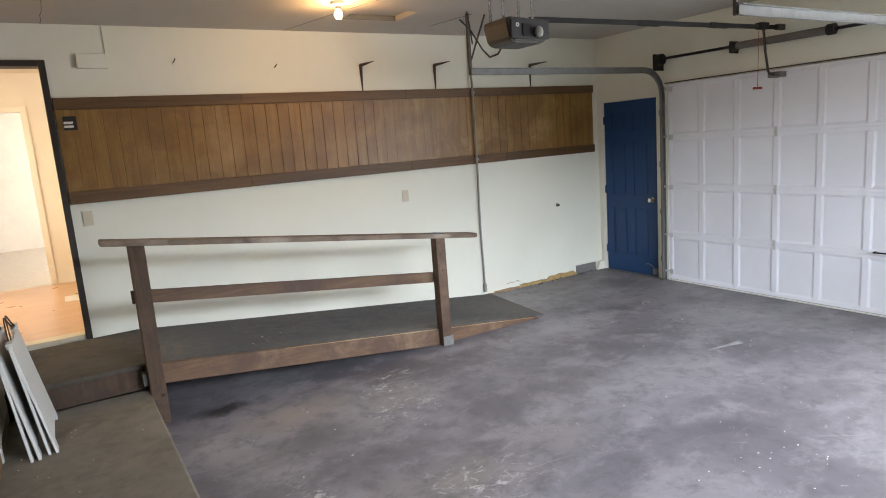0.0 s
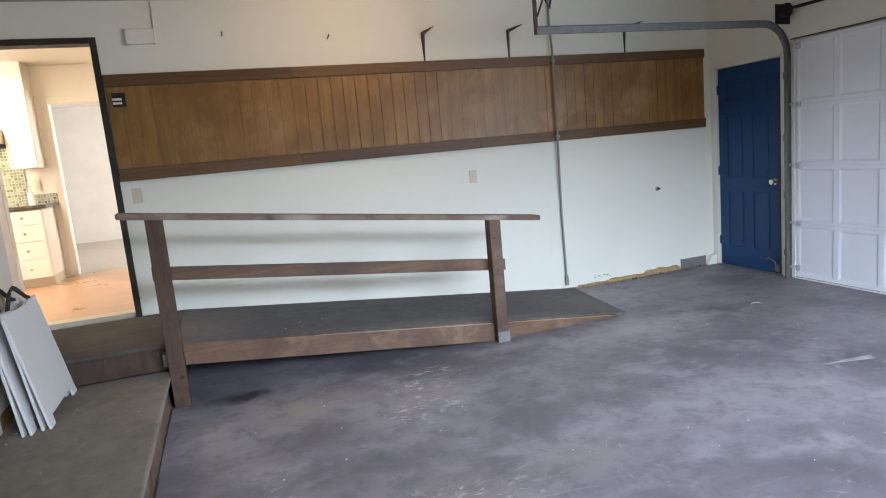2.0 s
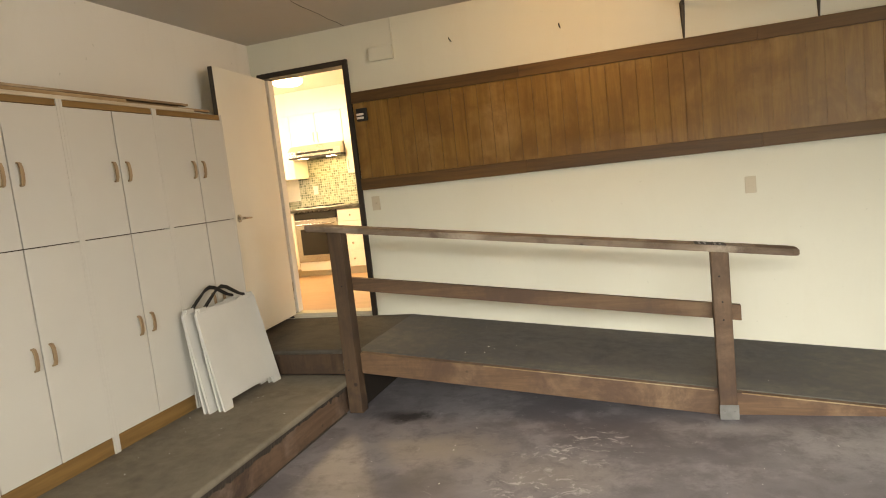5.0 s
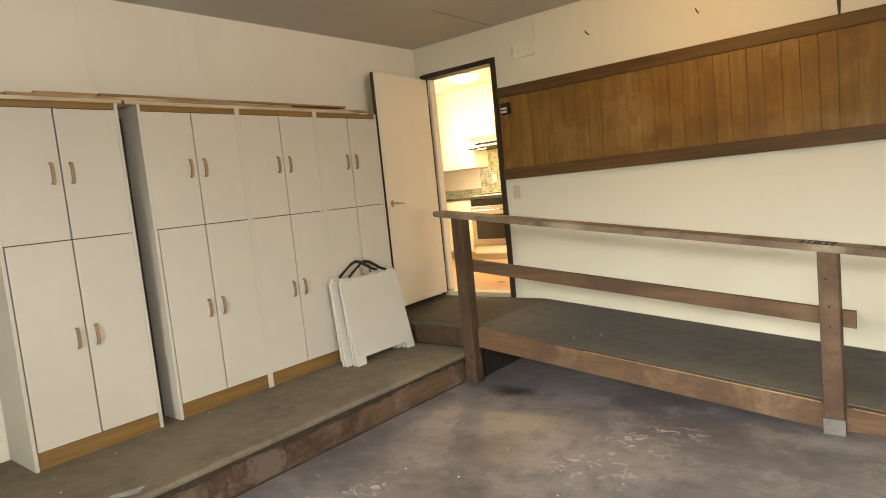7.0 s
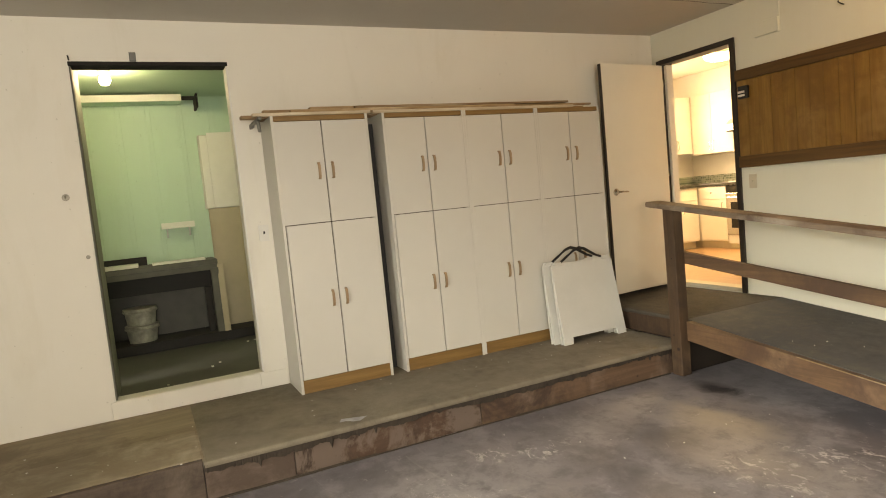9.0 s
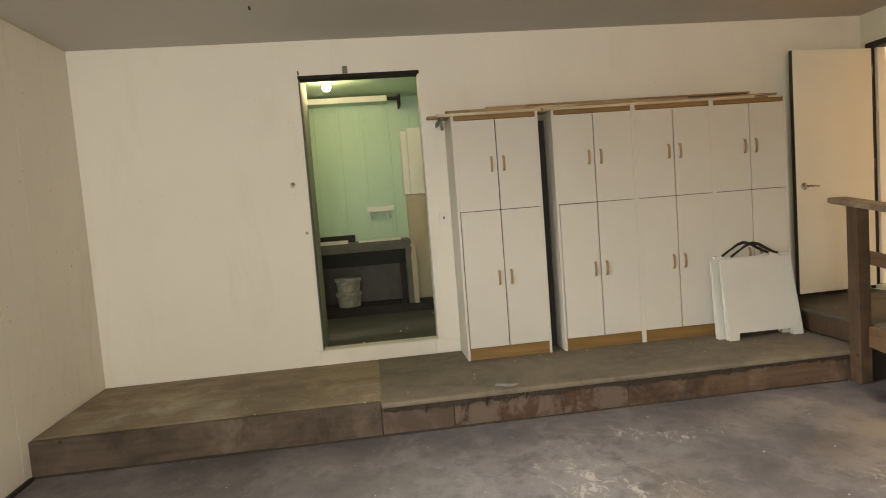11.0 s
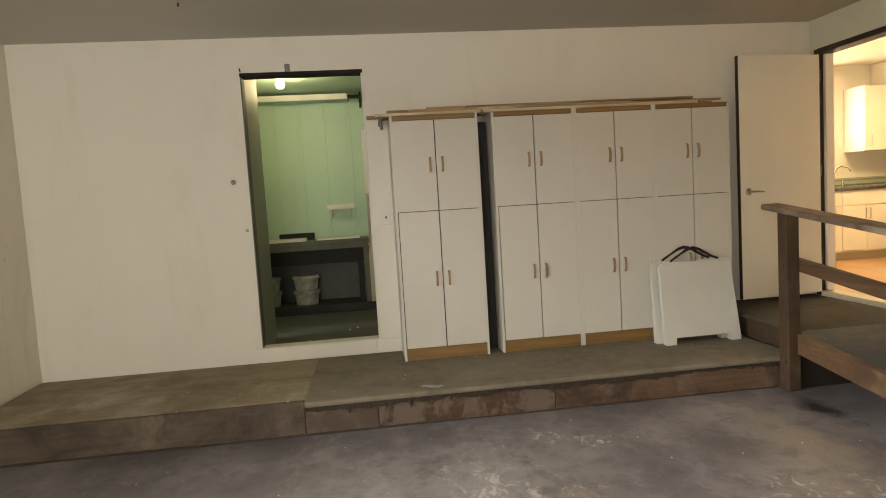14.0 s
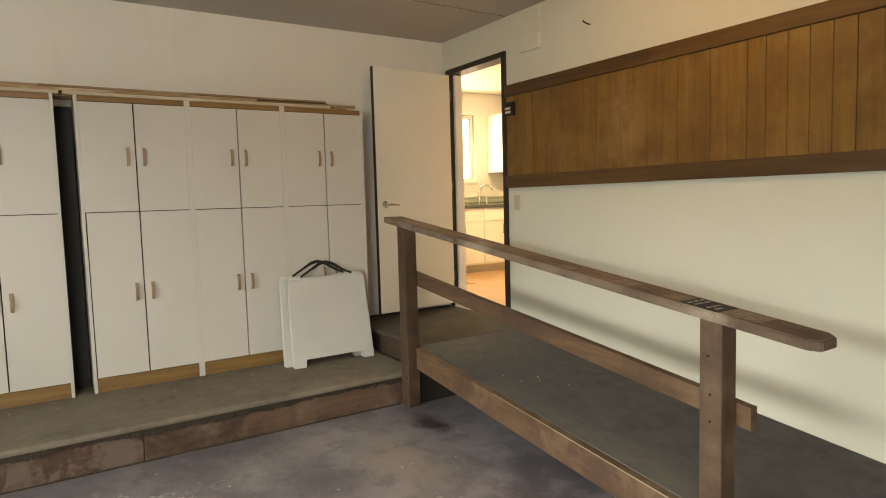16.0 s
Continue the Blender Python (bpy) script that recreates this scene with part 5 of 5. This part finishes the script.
structure("kitchen_wall_west", slab("x", KX - 0.1, KX, (5.82, KY), (KFLOOR, KTOP), [(6.5, 7.62, 1.6, 2.5)]), KITCHENWHITE, "cream kitchen wall with a window", "wall")
structure("kitchen_wall_east", boxed(2.0, 2.1, 5.82, KY, KFLOOR, KTOP), KITCHENWHITE, "cream kitchen wall", "wall")
structure("kitchen_wall_south", slab("y", 5.821, 5.84, (KX, 2.0), (KFLOOR, KTOP), [(0.05, 0.92, KFLOOR, 2.53)]), KITCHENWHITE, "cream kitchen wall round the doorway", "wall")
structure("kitchen_ceiling", boxed(KX - 0.1, 2.1, 5.82, KY + 0.12, KTOP, KTOP + 0.1), KITCHENCEIL, "white kitchen ceiling", "ceiling")
structure("far_floor", boxed(-2.6, 2.7, KY + 0.06, 13.0, KFLOOR - 0.1, KFLOOR), FARCARPET, "pale carpet of the bright room", "floor")
structure("far_wall_north", boxed(-2.6, 2.7, 12.9, 13.0, KFLOOR, KTOP), PLASTIC, "plain white wall of the bright room", "wall")
structure("far_wall_west", boxed(-2.6, -2.5, KY + 0.121, 12.9, KFLOOR, KTOP), PLASTIC, "plain white wall of the bright room", "wall")
structure("far_wall_east", slab("x", 2.6, 2.7, (KY + 0.121, 12.9), (KFLOOR, KTOP), [(9.5, 12.1, 1.0, 2.5)]), PLASTIC, "white wall of the bright room with a window", "wall")
structure("far_ceiling", boxed(-2.6, 2.7, KY + 0.121, 13.0, KTOP, KTOP + 0.1), PLASTIC, "white ceiling of the bright room", "ceiling")
ob = thing("door_casing", (0.3, KY, KFLOOR), "cream casing round the inner doorway", "door frame", kind="structure")
for a, c, z0, z1 in ((-0.115, -0.052, KFLOOR, 2.44), (0.662, 0.725, KFLOOR, 2.44), (-0.0515, 0.6615, 2.382, 2.44)):
    part("casing_board", boxed(a, c, KY - 0.016, KY - 0.001, z0 + 0.002, z1, 0.003), KITCHENWHITE, ob)
ob = thing("floor_register", (0.83, 7.45, KFLOOR), "white metal floor vent in the laminate", "vent")
part("frame", boxed(0.77, 0.89, 7.30, 7.60, KFLOOR + 0.001, KFLOOR + 0.008, 0.002), PLASTIC, ob)
for k in range(8):
    part("slat", boxed(0.785, 0.875, 7.32 + k * 0.034, 7.34 + k * 0.034, KFLOOR + 0.0085, KFLOOR + 0.012), PLASTIC, ob)


def bar_handle(parent, p, q, out):
    o = Vector(out)
    p, q = Vector(p), Vector(q)
    part("handle", tube(bmesh.new(), [p, p + o, q + o, q], 0.005, 6), CHROME, parent, "slim metal handle", smooth=True)


def kitchen_unit(name, label, x0, x1, y0, y1, z0, z1, doors, face):
    """A cabinet box with fronts on its face: doors of (a0, a1, z0, z1, handle a, handle z, upright?)."""
    c = thing(name, ((x0 + x1) / 2, (y0 + y1) / 2, z0), label, "cabinet", "kitchen cabinets")
    part("body", boxed(x0, x1, y0, y1, z0 + 0.001, z1, 0.001), KITCHENWHITE, c)
    for a0, a1, d0, d1, ha, hz, up in doors:
        if face == "y":
            d = part("front", boxed(a0 + 0.002, a1 - 0.002, y0 - 0.019, y0 - 0.001, d0 + 0.002, d1 - 0.002, 0.003), KITCHENWHITE, c)
            if up:
                bar_handle(d, (ha, y0 - 0.019, hz - 0.06), (ha, y0 - 0.019, hz + 0.06), (0, -0.025, 0))
            else:
                part("knob", lathe(bmesh.new(), [(0, 0), (0.006, 0), (0.006, 0.012), (0.013, 0.018), (0.012, 0.026), (0, 0.028)], (ha, y0 - 0.019, hz), 12, pose(0, 0, 0, 90)), CHROME, d, smooth=True)
        else:
            d = part("front", boxed(x1 + 0.001, x1 + 0.019, a0 + 0.002, a1 - 0.002, d0 + 0.002, d1 - 0.002, 0.003), KITCHENWHITE, c)
            if ha is not None:
                bar_handle(d, (x1 + 0.019, ha, hz - 0.06), (x1 + 0.019, ha, hz + 0.06), (0.025, 0, 0))
    return c


FY = 7.97
part("toe_board", boxed(-0.53, -0.175, FY + 0.05, KY - 0.002, KFLOOR + 0.001, 0.529), ALMOND, kitchen_unit("drawer_cabinet", "cream four-drawer kitchen cabinet beside the oven", -0.53, -0.17, FY, KY - 0.001, 0.53, 1.25,
    [(-0.53, -0.17, 1.10, 1.25, -0.35, 1.175, 0), (-0.53, -0.17, 0.92, 1.10, -0.35, 1.01, 0), (-0.53, -0.17, 0.73, 0.92, -0.35, 0.825, 0), (-0.53, -0.17, 0.53, 0.73, -0.35, 0.63, 0)], "y"))
ov = thing("oven", (-0.83, 8.2, KFLOOR), "stainless built-in oven with dark glass door", "oven")
part("body", boxed(-1.15, -0.535, FY, KY - 0.002, 0.505, 1.25, 0.002), KITCHENWHITE, ov)
part("toe_board", boxed(-1.15, -0.535, FY + 0.05, KY - 0.002, KFLOOR + 0.001, 0.503), ALMOND, ov)
part("control_panel", boxed(-1.14, -0.54, FY - 0.02, FY - 0.001, 1.16, 1.255, 0.003), DARKGLASS, ov)
d = part("door", boxed(-1.14, -0.54, FY - 0.03, FY - 0.001, 0.62, 1.155, 0.004), CHROME, ov, "stainless steel oven door")
part("window", boxed(-1.07, -0.61, FY - 0.034, FY - 0.0305, 0.71, 1.04, 0.002), DARKGLASS, d)
part("handle", tube(bmesh.new(), [(-1.08, FY - 0.03, 1.10), (-1.08, FY - 0.07, 1.10), (-0.60, FY - 0.07, 1.10), (-0.60, FY - 0.03, 1.10)], 0.011, 8), CHROME, d, smooth=True)
part("lower_panel", boxed(-1.14, -0.54, FY - 0.02, FY - 0.001, 0.51, 0.615, 0.002), KITCHENWHITE, ov)
single("worktop", boxed(KX + 0.001, -0.12, FY - 0.03, KY - 0.012, 1.257, 1.292, 0.004), COUNTER, "dark speckled kitchen worktop", "worktop")
single("worktop", boxed(KX + 0.012, -1.555, 5.9, FY - 0.032, 1.257, 1.292, 0.004), COUNTER, "dark speckled worktop under the window", "worktop")
cook = thing("cooktop", (-0.84, 8.22, 1.293), "white built-in cooktop with pans", "cooktop")
part("plate", boxed(-1.14, -0.55, 8.0, 8.46, 1.293, 1.305, 0.004), PLASTIC, cook)
for x, y in ((-1.0, 8.12), (-0.7, 8.12), (-1.0, 8.34), (-0.7, 8.34)):
    part("burner", lathe(bmesh.new(), [(0.05, 0), (0.075, 0), (0.075, 0.012), (0.05, 0.012)], (x, y, 1.306), 20), BLACK, cook, smooth=True)
single("backsplash", boxed(-1.36, -0.40, KY - 0.010, KY - 0.001, 1.294, 1.95), MOSAIC, "green glass mosaic splashback behind the cooktop", "splashback")
single("low_backsplash", boxed(KX + 0.012, -1.362, KY - 0.011, KY - 0.001, 1.294, 1.40), MOSAIC, "low green mosaic strip above the worktop", "splashback")
single("low_backsplash", boxed(-0.398, -0.12, KY - 0.011, KY - 0.001, 1.294, 1.40), MOSAIC, "low green mosaic strip above the worktop", "splashback")
single("low_backsplash", boxed(KX + 0.001, KX + 0.011, 5.95, KY - 0.012, 1.294, 1.40), MOSAIC, "low green mosaic strip under the window", "splashback")
for x, z in ((-1.11, 1.52), (-0.30, 1.50)):
    o = thing("wall_outlet", (x, KY, z - 0.06), "white outlet above the kitchen worktop", "outlet")
    part("cover_plate", boxed(x - 0.035, x + 0.035, KY - 0.018, KY - 0.011, z - 0.057, z + 0.057, 0.002), PLASTIC, o)
    part("socket", boxed(x - 0.016, x + 0.016, KY - 0.021, KY - 0.0185, z - 0.04, z + 0.04, 0.002), PLASTIC, o)
hood = thing("range_hood", (-0.815, 8.3, 1.95), "stainless range hood with lit lamps under white cabinets", "hood")
bm = bmesh.new()
vs = [(8.07, 1.955), (KY - 0.012, 1.955), (KY - 0.012, 2.098), (8.16, 2.098), (8.07, 2.03)]
a = [bm.verts.new((-1.19, y, z)) for y, z in vs]
c = [bm.verts.new((-0.44, y, z)) for y, z in vs]
bm.faces.new(a)
bm.faces.new(c[::-1])
for i in range(5):
    bm.faces.new((a[(i + 1) % 5], a[i], c[i], c[(i + 1) % 5]))
part("shell", bm, CHROME, hood)
part("under_tray", boxed(-1.185, -0.445, 8.072, KY - 0.014, 1.935, 1.954, 0.003), BLACK, hood, "black filter tray")
part("vent_slot", boxed(-1.06, -0.54, 8.062, 8.071, 1.985, 2.01), BLACK, hood)
for x in (-1.02, -0.62):
    part("lamp", boxed(x - 0.05, x + 0.05, 8.12, 8.2, 1.929, 1.9345, 0.001), WARMGLOW, hood)
UY = 8.22
kitchen_unit("wall_cabinet", "cream two-door cabinet above the hood", -1.19, -0.44, UY, KY - 0.001, 2.102, 2.5, [(-1.19, -0.815, 2.102, 2.5, -0.845, 2.19, 1), (-0.815, -0.44, 2.102, 2.5, -0.785, 2.19, 1)], "y")
kitchen_unit("wall_cabinet", "cream narrow cabinet beside the hood", -0.438, -0.18, UY, KY - 0.001, 1.69, 2.5, [(-0.438, -0.18, 1.69, 2.5, -0.40, 1.80, 1)], "y")
kitchen_unit("wall_cabinet", "cream double cabinet in the kitchen corner", -1.86, -1.192, UY, KY - 0.001, 1.69, 2.5, [(-1.86, -1.526, 1.69, 2.5, -1.55, 1.80, 1), (-1.526, -1.192, 1.69, 2.5, -1.50, 1.80, 1)], "y")
kitchen_unit("wall_cabinet", "cream wall cabinet beside the kitchen window", KX + 0.001, -1.88, 7.84, KY - 0.001, 1.72, 2.5, [(7.84, UY - 0.03, 1.72, 2.5, 7.92, 1.84, 1)], "x")
single("soffit", boxed(KX + 0.001, -0.18, UY, KY - 0.001, 2.502, KTOP - 0.001), KITCHENWHITE, "boxed soffit above the wall cabinets", "soffit")
for y0, y1 in ((5.95, 6.62), (6.622, 7.30), (7.302, 7.93)):
    m = (y0 + y1) / 2
    u = kitchen_unit("base_cabinet", "cream base cabinet under the kitchen window", KX + 0.001, -1.60, y0, y1, 0.53, 1.255, [(y0, m, 0.55, 1.08, m - 0.03, 0.98, 1), (m, y1, 0.55, 1.08, m + 0.03, 0.98, 1), (y0, y1, 1.085, 1.25, None, 0, 0)], "x")
    part("toe_board", boxed(KX + 0.001, -1.66, y0, y1, KFLOOR + 0.001, 0.529), ALMOND, u)
u = kitchen_unit("base_cabinet", "cream corner base cabinet beside the oven", KX + 0.001, -1.152, FY, KY - 0.002, 0.53, 1.255, [(-1.58, -1.152, 0.55, 1.08, -1.20, 0.98, 1), (-1.58, -1.152, 1.085, 1.25, -1.36, 1.17, 0)], "y")
part("toe_board", boxed(KX + 0.001, -1.152, FY + 0.05, KY - 0.002, KFLOOR + 0.001, 0.529), ALMOND, u)
tap = thing("kitchen_tap", (-2.08, 7.62, 1.293), "curved chrome kitchen tap by the window", "tap")
part("spout", tube(bmesh.new(), [(-2.08, 7.60, 1.294), (-2.08, 7.60, 1.46), (-2.06, 7.62, 1.53), (-2.02, 7.66, 1.555), (-1.97, 7.71, 1.53), (-1.95, 7.73, 1.48)], 0.012, 10), CHROME, tap, smooth=True)
part("side_spray", lathe(bmesh.new(), [(0, 0), (0.02, 0), (0.015, 0.06), (0.012, 0.09), (0, 0.095)], (-2.08, 7.72, 1.293), 12), CHROME, tap, smooth=True)
ob = thing("soap_bottle", (-0.33, 8.35, 1.293), "pale soap bottle with pump on the worktop", "bottle")
part("bottle", lathe(bmesh.new(), [(0, 0), (0.033, 0), (0.035, 0.02), (0.033, 0.12), (0.014, 0.15), (0.012, 0.165), (0, 0.165)], (-0.33, 8.35, 1.293), 16), PLASTIC, ob, smooth=True)
part("pump", tube(bmesh.new(), [(-0.33, 8.35, 1.458), (-0.33, 8.35, 1.495), (-0.33, 8.32, 1.495)], 0.006, 6), PLASTIC, ob, smooth=True)
win = thing("window_1", (KX, 7.06, 1.6), "bright kitchen window with white frame", "window", kind="structure")
for a, c, z0, z1 in ((6.502, 6.55, 1.602, 2.498), (7.57, 7.618, 1.602, 2.498), (6.551, 7.569, 1.602, 1.65), (6.551, 7.569, 2.45, 2.498), (7.03, 7.09, 1.651, 2.449)):
    part("frame_bar", boxed(KX - 0.07, KX - 0.03, a, c, z0, z1, 0.004), PLASTIC, win)
part("sill", boxed(KX - 0.03, KX + 0.03, 6.47, 7.65, 1.575, 1.598, 0.004), PLASTIC, win)
for a, c in ((6.552, 7.028), (7.092, 7.568)):
    part("pane", boxed(KX - 0.055, KX - 0.05, a, c, 1.652, 2.448), GLASS, win).visible_shadow = False
tagged(single("backdrop", boxed(-3.6, -3.55, 5.2, 9.4, 0.5, 3.6), DAYGLOW, "bright daylight beyond the kitchen window", "backdrop"), kind="structure")
dome = thing("ceiling_dome_light", (-0.65, 7.39, 2.70), "glowing round dome light on the kitchen ceiling", "lamp")
part("ring", lathe(bmesh.new(), [(0.18, 0), (0.185, -0.012), (0.175, -0.02)], (-0.65, 7.39, KTOP - 0.001), 32), PLASTIC, dome, smooth=True)
part("diffuser", lathe(bmesh.new(), [(0.175, -0.018), (0.165, -0.05), (0.12, -0.075), (0.06, -0.088), (0, -0.092)], (-0.65, 7.39, KTOP - 0.001), 32), DOMEGLOW, dome, smooth=True).visible_shadow = False

# ---- windows never faced, ground outside ----
win = thing("window_2", (3.65, Y0, 0.9), "wide garage window with white frame", "window", kind="structure")
for a, c, z0, z1 in ((2.302, 2.35, 0.902, 2.458), (4.95, 4.998, 0.902, 2.458), (2.351, 4.949, 0.902, 0.95), (2.351, 4.949, 2.41, 2.458)):
    part("frame_bar", boxed(a, c, Y0 - 0.10, Y0 - 0.06, z0, z1, 0.004), PLASTIC, win)
# Unseen window frame, added round the fill lamp's opening
win = thing("added_window", (X1, 0.7, 0.9), "unseen side window added as the opening for a fill lamp", "window", kind="structure")
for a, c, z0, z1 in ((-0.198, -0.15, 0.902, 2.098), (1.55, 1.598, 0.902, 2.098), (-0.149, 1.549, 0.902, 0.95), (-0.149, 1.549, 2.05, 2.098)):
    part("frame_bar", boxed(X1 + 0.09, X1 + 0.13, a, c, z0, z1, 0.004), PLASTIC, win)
structure("sill_plate", boxed(1.17, X1 - 0.02, Y0 + 0.008, Y0 + 0.035, 0.001, 0.022, 0.004), DARKBACK, "dark dirty sill strip at the foot of the board wall", "sill")
structure("ground", boxed(-60, 60, -60, 60, -0.5, -0.16), ASPHALT, "plain ground outside the house", "ground")

# ---- litter and slivers of light on the floor ----
rnd = random.Random(7)
bm = bmesh.new()
for k in range(160):
    x, y = rnd.uniform(1.3, 6.2), rnd.uniform(0.3, 4.45)
    if k >= 150:
        x, y = rnd.uniform(1.4, 4.3), rnd.uniform(4.72, 5.6)
    elif k >= 110:
        x, y = rnd.uniform(0.42, 1.12), rnd.uniform(0.0, 4.5)
    if 96 <= k < 110:
        x, y = 3.77 + rnd.gauss(0, 0.14), 1.75 + rnd.gauss(0, 0.12)
    up = 0.0 if x > 1.2 and y < 4.6 else ramp_z(x) + 0.002 if y > 4.6 else DECK + 0.003
    s = rnd.choice((0.002, 0.003, 0.003, 0.004, 0.005, 0.007)) if not 96 <= k < 110 else rnd.choice((0.003, 0.004, 0.006))
    n = rnd.randint(4, 6)
    a0 = rnd.uniform(0, 6)
    lo = [(x + s * rnd.uniform(0.5, 1) * math.cos(a0 + 6.283 * i / n), y + s * rnd.uniform(0.4, 1) * math.sin(a0 + 6.283 * i / n)) for i in range(n)]
    a = [bm.verts.new((p, q, up + 0.0008)) for p, q in lo]
    c = [bm.verts.new((p, q, up + 0.0028)) for p, q in lo]
    bm.faces.new(c)
    for i in range(n):
        bm.faces.new((a[i], a[(i + 1) % n], c[(i + 1) % n], c[i]))
for x, y in ((-0.9, 1.55), (-1.0, 1.62), (-0.55, 1.2), (-0.4, 1.05), (-1.7, 1.95), (-1.72, 2.02)):
    box(bm, x, x + 0.025, y, y + 0.018, GFL + 0.001, GFL + 0.006)
single("paint_chips", bm, PLASTIC, "scattered small white paint chips on concrete and carpet", "debris", kind="stuff")
# Thin pale wedges drawn as slivers of sunlight lying on the slab
for k, tri in enumerate((((1.898, 0.755), (2.14, 0.76), (2.08, 0.59)), ((4.87, 3.015), (5.22, 2.985), (5.19, 2.925)))):
    bm = bmesh.new()
    lo = [bm.verts.new((x, y, 0.001)) for x, y in tri]
    hi = [bm.verts.new((x, y, 0.002)) for x, y in tri]
    bm.faces.new(hi)
    bm.faces.new(lo[::-1])
    for i in range(3):
        bm.faces.new((lo[i], lo[(i + 1) % 3], hi[(i + 1) % 3], hi[i]))
    single("paper_scrap", bm, SUNSLIVER if k == 0 else DULLPAPERSUN, "pale flat wedge standing in for a sliver of sunlight on the concrete", "scrap", "scraps on the floor")
ob = single("string_scrap", tube(bmesh.new(), [(5.55, 4.20, 0.004), (5.575, 4.245, 0.004), (5.62, 4.26, 0.005), (5.655, 4.235, 0.004), (5.64, 4.20, 0.004)], 0.0022, 6), ALMOND, "short curl of pale string on the concrete", "string", smooth=True)

rnd = random.Random(5)
bm = bmesh.new()
rim = [(1.03 + 0.05 * i / 3, 2.08 + 0.13 * i / 3 + rnd.uniform(-0.015, 0.015)) for i in range(4)] + [(1.12 - 0.045 * i / 3 + rnd.uniform(-0.012, 0.012), 2.17 - 0.11 * i / 3) for i in range(4)]
lo = [bm.verts.new((x, y, DECK + 0.0035)) for x, y in rim]
hi = [bm.verts.new((x, y, DECK + 0.0048)) for x, y in rim]
bm.faces.new(hi)
for i in range(8):
    bm.faces.new((lo[i], lo[(i + 1) % 8], hi[(i + 1) % 8], hi[i]))
single("paper_residue", bm, DULLPAPERSUN, "torn pale paper residue stuck on the worn carpet", "scrap")

# ---- pieces ----
south = bpy.data.objects["wall_south"]
for k in range(16):
    a, c = 0.004 + 0.405 * k, 0.004 + 0.405 * (k + 1) - 0.0025
    lo = 2.462 if c > 2.3 and a < 5.0 else 0.012 + (DECK if c < 1.2 else 0)
    part("board", boxed(max(a, 0.004), min(c, X1 - 0.004), Y0 + 0.0005, Y0 + 0.007, lo, TOP - 0.004, 0.002), SCUFFED, south)

rnd = random.Random(17)
for k in range(8):
    x, z, h = rnd.uniform(0.25, 2.6), rnd.uniform(0.5, 2.3), rnd.uniform(0.005, 0.025)
    part("scuff", boxed(x, x + rnd.uniform(0.003, 0.006), Y0 + 0.0072, Y0 + 0.0085, z, z + h), RESIDUE, south)
part("backing", boxed(0.924, 6.456, 5.6955, 5.699, 1.545, 2.170), PLANK, panelling)
x = 0.923
rnd = random.Random(3)
while x < 6.44:
    w = rnd.uniform(0.098, 0.110)
    smooth_run = 3.5 < x < 4.6
    gap = 0.0002 if smooth_run else 0.0011
    x1 = min(x + w, 6.458)
    part("plank", boxed(x + gap, x1 - gap, 5.684 + (0 if smooth_run else rnd.uniform(-0.0012, 0.0012)), 5.695, 1.553, 2.163, 0.0006 if smooth_run else 0.0026), PLANK, panelling)
    x = x1
